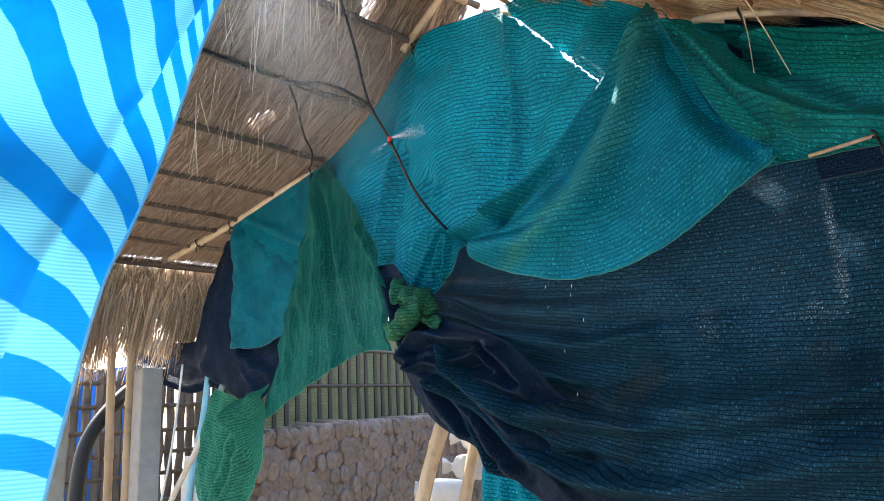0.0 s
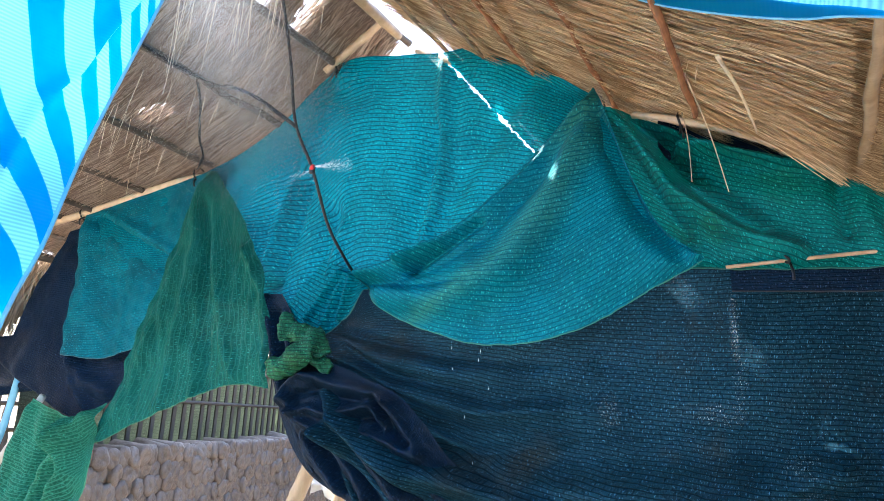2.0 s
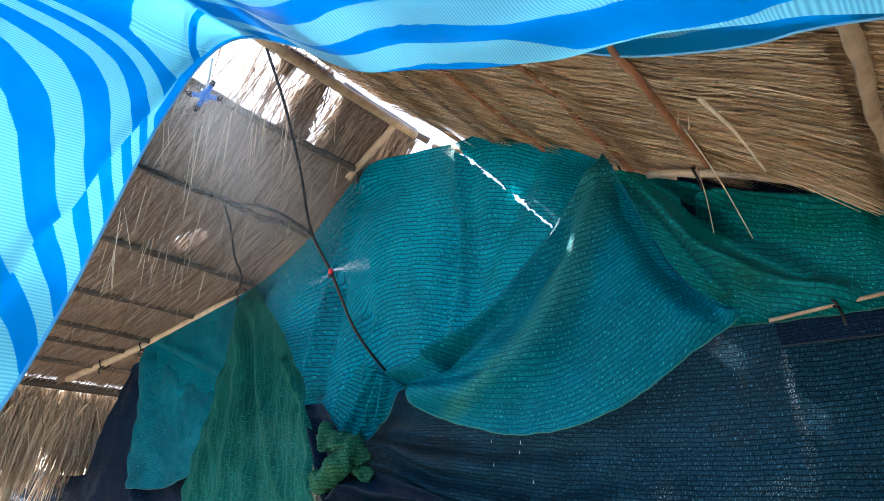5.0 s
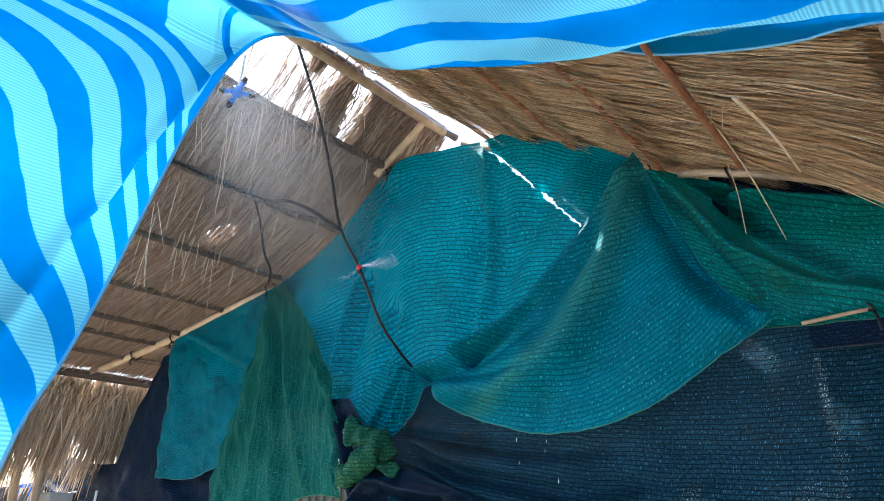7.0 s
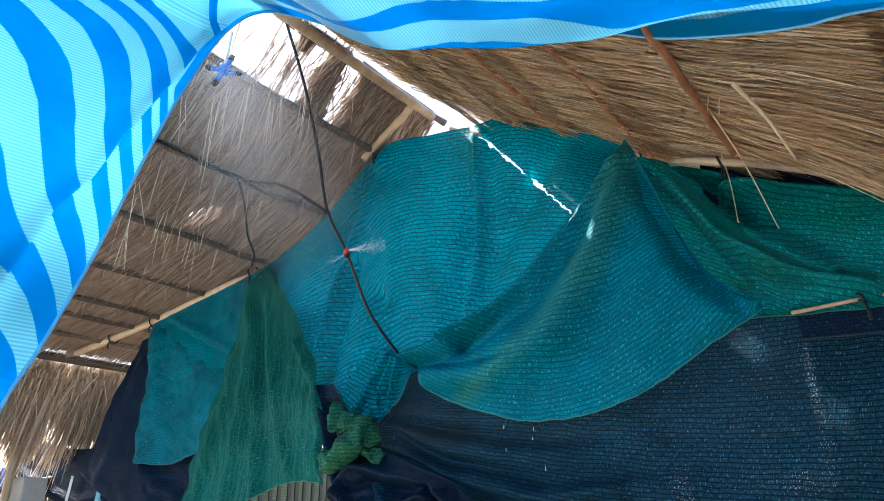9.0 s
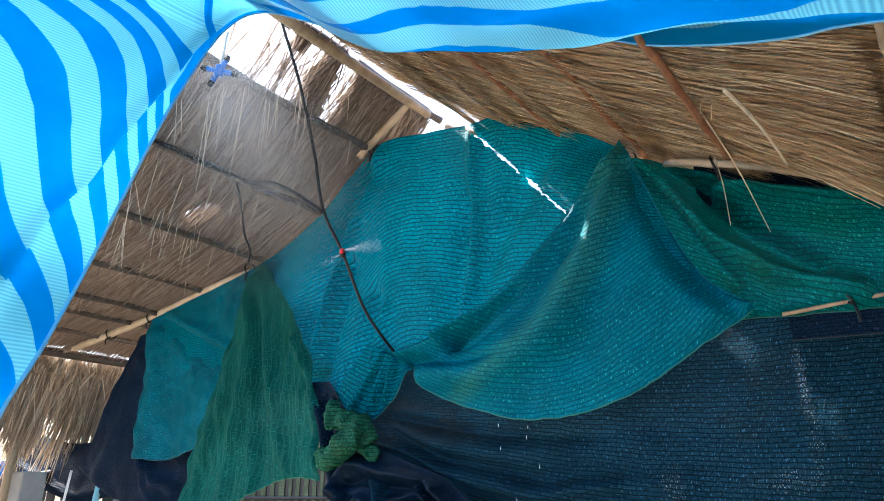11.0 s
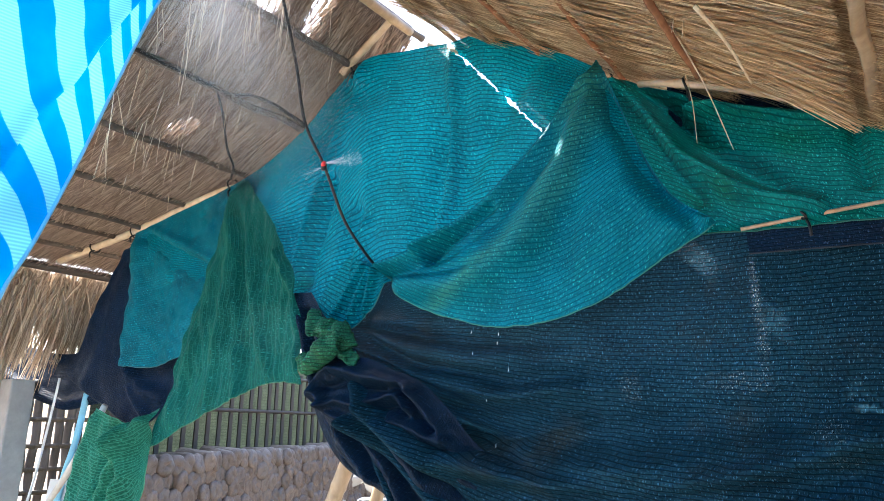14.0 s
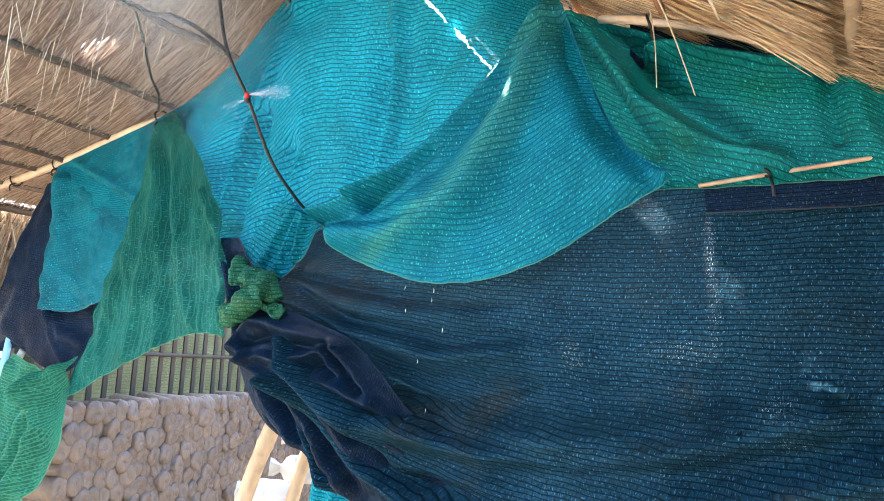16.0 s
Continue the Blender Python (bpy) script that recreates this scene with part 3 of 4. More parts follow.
# ---- nets on the gable ----
F_KNOT = (-0.77, 2.52)
cloth("gable_net", "wet teal shade net hung across the upper gable", "shade net",
      [(-2.96, 2.375), (-2.31, 2.485), (-1.97, 2.62), (-1.70, 2.825), (-1.45, 2.81), (-1.28, 2.785), (-1.17, 2.78), (-0.98, 2.69), (-0.76, 2.53)],
      [(-2.75, 2.10), (-2.10, 1.98), (-1.85, 1.93), (-1.66, 1.92), (-1.50, 2.0), (-1.2, 1.98), (-0.9, 2.0), (-0.6, 2.08)],
      1.735, NET_TEAL,
      folds=[([(-1.67, 2.80), (-1.77, 2.53), (-1.91, 2.10)], 0.05, 0.03, 0.0),
             ([(-1.72, 2.72), (-1.87, 2.45), (-2.0, 2.15)], -0.05, 0.05, 0.0),
             ([(-1.79, 2.40), (-1.84, 2.2), (-1.89, 2.05)], -0.08, 0.03, 0.0),
             ([(-1.26, 2.76), (-1.25, 2.42), (-1.30, 2.16)], 0.035, 0.025, 0.0),
             ([(-1.30, 2.5), (-1.33, 2.3), (-1.38, 2.12)], -0.05, 0.04, 0.0),
             ([(-1.0, 2.62), (-1.1, 2.45), (-1.25, 2.25)], -0.035, 0.05, 0.0),
             ([(-1.66, 2.26), (-1.72, 2.05), (-1.77, 1.94)], -0.05, 0.03, 0.0),
             ([(-1.60, 2.20), (-1.64, 2.05), (-1.68, 1.94)], 0.03, 0.025, 0.0)],
      nu=240, nv=90, rough=0.018, sag=0.02, uvmix=0.35)
cloth("net_swag", "heavy blue-green net swag hanging from a tie in deep folds", "shade net",
      [(-1.535, 2.05), (-1.41, 2.075), (-1.29, 2.115), (-1.19, 2.17), (-1.09, 2.245), (-0.94, 2.375), (-0.79, 2.525), (-0.755, 2.525), (-0.67, 2.29), (-0.59, 2.13), (-0.488, 2.042)],
      [(-1.53, 2.035), (-1.40, 1.92), (-1.22, 1.85), (-1.07, 1.82), (-0.92, 1.83), (-0.76, 1.88), (-0.62, 1.96), (-0.482, 2.034)],
      1.70, NET_SWAG,
      folds=[([(-1.50, 2.04), (-1.29, 2.085), (-1.09, 2.20), (-0.94, 2.33), (-0.80, 2.48)], 0.032, 0.018, 0.3),
             ([(-1.50, 2.00), (-1.27, 2.03), (-1.07, 2.13), (-0.92, 2.27), (-0.80, 2.44)], -0.03, 0.022, 0.3),
             ([F_KNOT, (-0.85, 2.25), (-1.0, 2.04), (-1.2, 1.95), (-1.4, 1.96)], 0.06, 0.05, 0.2),
             ([F_KNOT, (-0.80, 2.25), (-0.90, 2.03), (-1.08, 1.88)], -0.02, 0.05, 0.0),
             ([(-0.75, 2.46), (-0.70, 2.32), (-0.655, 2.20), (-0.60, 2.11), (-0.53, 2.04)], -0.05, 0.028, 0.2),
             ([(-1.34, 2.07), (-1.26, 2.13), (-1.16, 2.20)], 0.05, 0.018, 0.5),
             ([(-1.32, 2.045), (-1.22, 2.10), (-1.10, 2.17)], -0.06, 0.018, 0.5),
             ([(-1.49, 2.02), (-1.3, 1.99), (-1.1, 2.0)], -0.03, 0.014, 0.6)],
      nu=240, nv=90, rough=0.014, sag=0.035, uvmix=0.2, seed=2.0, weave=lambda x, z: z + 0.7 * (x + 1.5) - 0.8 * (x + 1.5) ** 2)
cloth("net_gather", "pleated end of the teal net drawn down to the knot", "shade net",
      [(-1.66, 2.09), (-1.57, 2.065), (-1.512, 2.035)], [(-1.80, 1.93), (-1.66, 1.85), (-1.55, 1.90), (-1.495, 1.985)], 1.695, NET_TEAL,
      folds=[([(-1.58, 2.05), (-1.70, 1.90)], 0.03, 0.012, 0.0), ([(-1.55, 2.04), (-1.64, 1.87)], 0.03, 0.012, 0.0), ([(-1.53, 2.03), (-1.57, 1.90)], 0.03, 0.012, 0.0)],
      nu=70, nv=40, rough=0.012, seed=6.0)
cloth("side_net", "green shade net tucked over the thin bamboo rail", "shade net",
      [(-0.98, 2.60), (-0.78, 2.53), (-0.57, 2.425), (-0.50, 2.385), (-0.41, 2.345), (-0.30, 2.305), (-0.22, 2.28), (0.0, 2.17), (0.5, 1.95)],
      [(-0.85, 2.03), (-0.66, 2.03), (-0.50, 2.025), (-0.42, 2.02), (-0.30, 2.015), (-0.15, 2.01), (0.1, 2.0), (0.5, 1.93)],
      1.765, NET_SIDE,
      folds=[([(-0.72, 2.48), (-0.56, 2.23), (-0.43, 2.12), (-0.28, 2.05)], 0.10, 0.026, 0.2),
             ([(-0.66, 2.47), (-0.50, 2.24), (-0.36, 2.13)], -0.09, 0.030, 0.2),
             ([(-0.55, 2.36), (-0.42, 2.34), (-0.24, 2.29)], 0.08, 0.02, 0.0),
             ([(-0.56, 2.40), (-0.44, 2.375), (-0.30, 2.33)], -0.06, 0.02, 0.0),
             ([(-0.70, 2.44), (-0.60, 2.22), (-0.54, 2.12)], -0.04, 0.02, 0.0),
             ([(-0.18, 2.26), (-0.18, 2.18), (-0.17, 2.10)], -0.05, 0.018, 0.0),
             ([(-0.14, 2.26), (-0.13, 2.15), (-0.10, 2.04)], 0.03, 0.03, 0.0)],
      nu=120, nv=70, rough=0.016, uvmix=0.8, seed=4.0)
# added dark sheet that gives the hollow under the rafter its shade
cloth("dark_hollow_sheet", "dark sheet put in for the shaded hollow under the bamboo rafter", "shade net",
      [(-0.62, 2.49), (-0.45, 2.425), (-0.18, 2.30)], [(-0.62, 2.30), (-0.45, 2.26), (-0.18, 2.20)], 1.845, NET_DARK_B, nu=40, nv=20, rough=0.008, seed=44.0)
cloth("teal_net_flap", "flat teal net flap hanging from the bamboo rafter", "shade net",
      [(-2.945, 2.36), (-2.7, 2.40), (-2.4, 2.45), (-2.15, 2.50)], [(-2.935, 1.775), (-2.72, 1.765), (-2.48, 1.81), (-2.2, 1.85)], 1.712, NET_TEAL_B,
      folds=[([(-2.86, 2.34), (-2.62, 2.22), (-2.40, 2.13)], -0.035, 0.03, 0.2), ([(-2.84, 2.37), (-2.6, 2.26), (-2.40, 2.17)], 0.025, 0.025, 0.2),
             ([(-2.9, 2.3), (-2.88, 2.0), (-2.9, 1.8)], 0.02, 0.05, 0.0)], nu=100, nv=80, rough=0.016, seed=8.0, crinkle=(0.006, 22.0, 26.0))
cloth("green_net_flap", "olive-green net flap hanging in a long triangle over the teal net", "shade net",
      [(-2.25, 2.46), (-2.22, 2.465), (-2.19, 2.46)],
      [(-2.62, 1.44), (-2.46, 1.51), (-2.33, 1.56), (-2.13, 1.64), (-1.96, 1.685), (-1.80, 1.675)], 1.69, NET_GREEN,
      folds=[([(-2.21, 2.44), (-2.10, 2.05), (-1.98, 1.72)], 0.03, 0.03, 0.0), ([(-2.21, 2.44), (-2.24, 2.0), (-2.30, 1.6)], 0.03, 0.03, 0.0),
             ([(-2.21, 2.44), (-2.34, 2.0), (-2.5, 1.55)], 0.03, 0.03, 0.0), ([(-2.21, 2.44), (-2.16, 2.0), (-2.12, 1.68)], -0.03, 0.03, 0.0),
             ([(-1.99, 2.14), (-1.88, 1.98), (-1.82, 1.72)], 0.03, 0.02, 0.0)], nu=120, nv=110, rough=0.02, lean=0.02, seed=11.0, bulge=0.09, crinkle=(0.010, 42.0, 8.0))
cloth("green_net_skirt", "wet green net gathered into a hanging pouch", "shade net",
      [(-3.0, 1.60), (-2.86, 1.56), (-2.72, 1.54), (-2.56, 1.60)], [(-3.17, 1.18), (-3.08, 1.06), (-2.93, 1.03), (-2.80, 1.07), (-2.66, 1.20), (-2.60, 1.40)], 1.665, NET_SKIRT,
      folds=[([(-2.60, 1.55), (-2.75, 1.35), (-2.92, 1.06)], 0.09, 0.03, 0.0), ([(-2.66, 1.55), (-2.66, 1.35), (-2.80, 1.12)], 0.09, 0.025, 0.0),
             ([(-2.85, 1.55), (-2.95, 1.3), (-3.0, 1.08)], -0.06, 0.03, 0.0), ([(-3.0, 1.55), (-3.08, 1.3), (-3.05, 1.1)], 0.03, 0.03, 0.0)], nu=110, nv=70, rough=0.02, seed=14.0, crinkle=(0.012, 30.0, 5.0))
cloth("dark_net_corner", "limp dark net hanging at the eave corner behind the teal flap", "shade net",
      [(-3.13, 2.32), (-2.95, 2.34), (-2.7, 2.3), (-2.5, 2.2)], [(-3.49, 1.755), (-3.23, 1.65), (-2.88, 1.53), (-2.66, 1.62), (-2.5, 1.8)], 1.775, NET_DARK_B,
      folds=[([(-2.95, 1.78), (-2.85, 1.68), (-2.7, 1.64)], 0.03, 0.03, 0.0), ([(-2.93, 1.80), (-2.93, 1.68), (-2.82, 1.58)], 0.03, 0.025, 0.0),
             ([(-3.1, 2.2), (-3.2, 1.9), (-3.3, 1.72)], 0.02, 0.05, 0.0)], nu=80, nv=70, rough=0.014, seed=17.0)
cloth("dark_net_roll", "black net sagging below the straw fringe", "shade net",
      [(-4.5, 2.02), (-4.1, 1.92), (-3.75, 1.88), (-3.42, 1.93)], [(-4.5, 1.80), (-4.05, 1.66), (-3.75, 1.60), (-3.42, 1.63)], 1.93, NET_DARK_B,
      folds=[([(-4.5, 1.82), (-4.05, 1.69), (-3.75, 1.63), (-3.42, 1.66)], 0.03, 0.025, 0.0)], nu=60, nv=24, seed=19.0)
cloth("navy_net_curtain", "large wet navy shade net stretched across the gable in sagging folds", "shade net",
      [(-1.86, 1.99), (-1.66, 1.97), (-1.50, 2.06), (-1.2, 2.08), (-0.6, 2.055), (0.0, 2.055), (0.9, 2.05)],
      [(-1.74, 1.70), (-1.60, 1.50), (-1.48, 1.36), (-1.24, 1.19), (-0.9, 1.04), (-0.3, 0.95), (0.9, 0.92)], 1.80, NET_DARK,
      folds=[([(-1.64, 1.80), (-1.49, 1.61), (-1.28, 1.46), (-0.94, 1.42), (-0.52, 1.45), (-0.22, 1.54)], 0.16, 0.045, 0.3),
             ([(-1.62, 1.78), (-1.44, 1.64), (-1.2, 1.54), (-0.9, 1.53), (-0.4, 1.58)], -0.08, 0.055, 0.4),
             ([(-1.52, 1.55), (-1.28, 1.34), (-1.10, 1.27), (-0.79, 1.26), (-0.4, 1.35), (-0.1, 1.45)], 0.17, 0.045, 0.2),
             ([(-1.50, 1.48), (-1.3, 1.28), (-1.1, 1.17), (-0.8, 1.12), (-0.4, 1.15)], -0.07, 0.05, 0.2),
             ([(-1.64, 1.84), (-1.45, 1.78), (-1.2, 1.74), (-0.8, 1.76)], 0.07, 0.04, 0.7),
             ([(-1.58, 1.66), (-1.40, 1.50), (-1.20, 1.37), (-0.90, 1.33), (-0.5, 1.38)], 0.08, 0.03, 0.5),
             ([(-1.50, 1.44), (-1.36, 1.27), (-1.2, 1.16), (-0.9, 1.1)], 0.10, 0.03, 0.2),
             ([(-1.62, 1.80), (-1.38, 1.70), (-1.1, 1.64), (-0.7, 1.66)], 0.06, 0.03, 0.6),
             ([(-1.64, 1.86), (-1.5, 1.86), (-1.2, 1.86)], 0.05, 0.03, 0.8), ([(-1.62, 1.87), (-1.45, 1.83), (-1.15, 1.78), (-0.9, 1.77)], -0.05, 0.022, 0.7), ([(-1.60, 1.76), (-1.40, 1.66), (-1.15, 1.58), (-0.85, 1.58)], -0.06, 0.02, 0.6), ([(-1.56, 1.62), (-1.38, 1.46), (-1.18, 1.33), (-0.85, 1.29)], -0.07, 0.02, 0.5),
             ([(-1.61, 1.835), (-1.50, 1.775), (-1.392, 1.73), (-1.237, 1.705), (-1.08, 1.668), (-0.866, 1.70)], -0.060, 0.016, 0.7),
             ([(-1.61, 1.80), (-1.45, 1.72), (-1.30, 1.66), (-1.10, 1.625), (-0.88, 1.65)], 0.045, 0.016, 0.7),
             ([(-1.52, 1.70), (-1.38, 1.60), (-1.265, 1.535), (-1.123, 1.516), (-0.868, 1.577)], -0.065, 0.018, 0.6),
             ([(-1.30, 1.55), (-1.007, 1.442), (-0.728, 1.424), (-0.507, 1.478), (-0.314, 1.526)], -0.055, 0.020, 0.4),
             ([(-1.62, 1.86), (-1.48, 1.835), (-1.30, 1.80), (-1.10, 1.79)], -0.05, 0.014, 0.8),
             ([(-1.56, 1.60), (-1.46, 1.42), (-1.38, 1.30)], 0.10, 0.03, 0.0)],
      nu=300, nv=150, rough=0.016, sag=0.03, uvmix=0.3, seed=21.0)
cloth("navy_net_lining", "second layer of navy net behind the curtain", "shade net",
      [(-0.445, 2.05), (0.0, 2.05), (0.9, 2.05)], [(-0.36, 1.0), (0.1, 0.95), (0.9, 0.92)], 1.86, NET_DARK_B, nu=60, nv=50, rough=0.01, seed=25.0)
cloth("navy_net_border", "plain dark doubled border of the navy net under the rail", "shade net",
      [(-0.435, 2.045), (0.0, 2.048), (0.9, 2.05)], [(-0.43, 1.965), (0.0, 1.955), (0.9, 1.95)], 1.772, NET_DARK_B, nu=90, nv=14, rough=0.005, seed=51.0)
cloth("navy_net_tail", "gathered navy net tail hanging to a point beside the knot", "shade net",
      [(-1.90, 1.99), (-1.855, 1.82), (-1.755, 1.575), (-1.64, 1.435), (-1.475, 1.358)], [(-1.815, 1.985), (-1.70, 1.85), (-1.59, 1.76), (-1.54, 1.60), (-1.49, 1.47), (-1.445, 1.372)], 1.69, NET_DARK_C,
      folds=[([(-1.87, 1.95), (-1.77, 1.68), (-1.60, 1.44)], 0.03, 0.02, 0.0), ([(-1.78, 1.9), (-1.68, 1.65), (-1.52, 1.42)], 0.035, 0.022, 0.0),
             ([(-1.83, 1.92), (-1.73, 1.66), (-1.57, 1.44)], -0.03, 0.018, 0.0)], nu=110, nv=60, rough=0.012, seed=27.0, crinkle=(0.006, 20.0, 10.0))



def wrap(name, label, paths, material, seed):
    """A knot of gathered net: several thick crumpled rolls."""
    ob = thing(name, label, "net knot", at=tuple(paths[0][0][0]))
    base = Vector(paths[0][0][0])
    for pts, r, flat in paths:
        bm = tube_bm([tuple(Vector(p) - base) for p in pts], lambda t, r=r: r * (0.35 + 0.65 * math.sin(math.pi * min(max(t, 0.04), 0.96)) ** 0.6), 22, 60, None, flat)
        for v in bm.verts:
            c = v.co * 22
            v.co += Vector((noise.noise(c + Vector((seed, 0, 0))), noise.noise(c + Vector((0, seed, 5))), noise.noise(c + Vector((9, 0, seed))))) * 0.014
            d = v.co * 70 + Vector((seed, 0, 0))
            v.co += Vector((noise.noise(d), noise.noise(d + Vector((5, 0, 0))), noise.noise(d + Vector((0, 5, 0))))) * 0.006
        layer = bm.loops.layers.uv.new("UVMap")
        for f in bm.faces:
            for lp in f.loops:
                lp[layer].uv = (lp.vert.co.x + lp.vert.co.y, lp.vert.co.z)
        part("fold", bm, material, ob)
    return ob


cloth("navy_net_knot", "twisted bundle of dark navy net tied up in crumpled folds", "net knot",
      [(-1.70, 1.69), (-1.66, 1.745), (-1.60, 1.76), (-1.52, 1.745), (-1.44, 1.715), (-1.34, 1.675), (-1.26, 1.60), (-1.18, 1.50), (-1.06, 1.41), (-0.90, 1.35)],
      [(-1.69, 1.60), (-1.62, 1.48), (-1.54, 1.41), (-1.46, 1.362), (-1.40, 1.33), (-1.33, 1.27), (-1.22, 1.18), (-1.05, 1.12), (-0.88, 1.10)], 1.645, NET_DARK_C,
      folds=[([(-1.70, 1.62), (-1.69, 1.69), (-1.64, 1.722), (-1.58, 1.715), (-1.50, 1.69), (-1.42, 1.678), (-1.345, 1.65)], 0.036, 0.017, 0.2),
             ([(-1.66, 1.66), (-1.60, 1.675), (-1.52, 1.655), (-1.45, 1.645)], -0.027, 0.014, 0.0),
             ([(-1.66, 1.60), (-1.60, 1.62), (-1.53, 1.605), (-1.46, 1.625), (-1.40, 1.64), (-1.37, 1.60)], 0.030, 0.014, 0.0),
             ([(-1.45, 1.595), (-1.40, 1.605), (-1.375, 1.575)], -0.027, 0.012, 0.0),
             ([(-1.672, 1.645), (-1.635, 1.585), (-1.56, 1.552), (-1.47, 1.56), (-1.386, 1.555), (-1.30, 1.525), (-1.20, 1.47), (-1.0, 1.40)], 0.036, 0.016, 0.3),
             ([(-1.60, 1.535), (-1.50, 1.53), (-1.40, 1.52), (-1.28, 1.475), (-1.1, 1.38)], -0.030, 0.016, 0.2),
             ([(-1.355, 1.645), (-1.315, 1.60), (-1.285, 1.56), (-1.25, 1.51)], 0.033, 0.014, 0.2),
             ([(-1.40, 1.66), (-1.36, 1.615), (-1.335, 1.57), (-1.29, 1.535)], -0.030, 0.012, 0.0),
             ([(-1.62, 1.54), (-1.57, 1.47), (-1.50, 1.40)], 0.027, 0.018, 0.0),
             ([(-1.58, 1.54), (-1.52, 1.47), (-1.47, 1.40)], -0.027, 0.014, 0.0),
             ([(-1.55, 1.545), (-1.487, 1.50), (-1.43, 1.43), (-1.392, 1.36), (-1.337, 1.28)], 0.033, 0.018, 0.1),
             ([(-1.50, 1.535), (-1.42, 1.46), (-1.36, 1.37), (-1.28, 1.27)], -0.027, 0.016, 0.1),
             ([(-1.45, 1.535), (-1.36, 1.45), (-1.27, 1.34), (-1.16, 1.22)], 0.030, 0.020, 0.2),
             ([(-1.38, 1.525), (-1.27, 1.42), (-1.14, 1.31), (-0.98, 1.22)], -0.024, 0.020, 0.2),
             ([(-1.32, 1.50), (-1.2, 1.41), (-1.05, 1.32), (-0.9, 1.27)], 0.027, 0.020, 0.3)],
      nu=230, nv=160, rough=0.014, sag=0.03, seed=33.0, back=0.22, crinkle=(0.010, 24.0, 34.0))
wrap("green_net_knot", "knotted scrap of yellow-green net", [
    ([(-1.775, 1.665, 1.895), (-1.70, 1.645, 1.875), (-1.63, 1.645, 1.85), (-1.60, 1.66, 1.81)], 0.040, 0.6),
    ([(-1.755, 1.655, 1.93), (-1.735, 1.64, 1.88), (-1.70, 1.635, 1.84)], 0.034, 0.5),
    ([(-1.66, 1.65, 1.83), (-1.62, 1.655, 1.79), (-1.575, 1.665, 1.755)], 0.026, 0.4),
    ([(-1.79, 1.65, 1.775), (-1.72, 1.62, 1.765), (-1.66, 1.61, 1.80), (-1.62, 1.63, 1.845)], 0.046, 0.8)], NET_KNOT, 8.0).location += Vector((0.03, -0.03, -0.025))

# ---- hoses and sprayers ----
tagged(link("mist_hose", tube_bm([(-1.52, 1.12, 2.92), (-1.512, 1.20, 2.75), (-1.52, 1.28, 2.57), (-1.53, 1.34, 2.41), (-1.50, 1.40, 2.285), (-1.505, 1.50, 2.15), (-1.51, 1.60, 2.075), (-1.53, 1.70, 2.035)], 0.0045, 10, 90), RUBBER), "thin black mist hose hanging in front of the net", "hose")
tagged(link("branch_hose", tube_bm([(-1.945, 0.9, 2.63), (-1.955, 1.2, 2.63), (-1.93, 1.37, 2.62), (-1.82, 1.37, 2.585), (-1.70, 1.36, 2.52), (-1.60, 1.35, 2.45), (-1.53, 1.34, 2.40)], 0.006, 10, 70), RUBBER), "black branch hose running from the batten to the mist hose", "hose")
tagged(link("tie_cord", tube_bm([(-1.97, 1.35, 2.63), (-2.02, 1.42, 2.58), (-2.14, 1.54, 2.53), (-2.20, 1.62, 2.50), (-2.31, 1.70, 2.49)], 0.0045, 8, 40), RUBBER), "black cord hanging below the thatch", "cord")


def nozzle():
    at = Vector((-1.50, 1.40, 2.285))
    ob = thing("mist_nozzle", "small red mist nozzle on the black hose", "nozzle", at=tuple(at))
    part("body", tube_bm([(0, 0, -0.012), (0, -0.002, 0.0), (0, 0, 0.012)], lambda t: 0.0085, 10, 8), RUBBER, ob)
    part("tip", tube_bm([(0.0, -0.004, 0.002), (0.006, -0.010, 0.004), (0.012, -0.014, 0.006)], lambda t: 0.008 - 0.003 * t, 10, 8), RED, ob, "red nozzle tip")


nozzle()


def sprinkler():
    at = Vector((-1.61, 1.0, 2.72))
    ob = thing("four_way_sprayer", "blue four-way mist sprayer hanging from a cord", "sprayer", at=tuple(at))
    right = Vector((0.68, 0.72, -0.12)).normalized()
    up = Vector((0.3, -0.1, 0.95)).normalized()
    part("hub", tube_bm([tuple(-up * 0.014), (0, 0, 0), tuple(up * 0.016)], lambda t: 0.013, 12, 8), BLUE, ob)
    for d in (right, -right, (up + right * 0.35).normalized(), (-up - right * 0.4).normalized()):
        arm = part("arm", tube_bm([tuple(d * 0.008), tuple(d * 0.022), tuple(d * 0.034)], lambda t: 0.0075, 10, 8), BLUE, ob)
        part("cap", tube_bm([tuple(d * 0.034), tuple(d * 0.043), tuple(d * 0.050)], lambda t: 0.0095 - 0.004 * t, 10, 6), RUBBER, arm, "black nozzle cap")
    part("cord", tube_bm([tuple(up * 0.016), (0.01, 0, 0.06), (0.015, 0.0, 0.12)], 0.004, 8, 12), WHITE_FILM, ob, "white cord")


sprinkler()


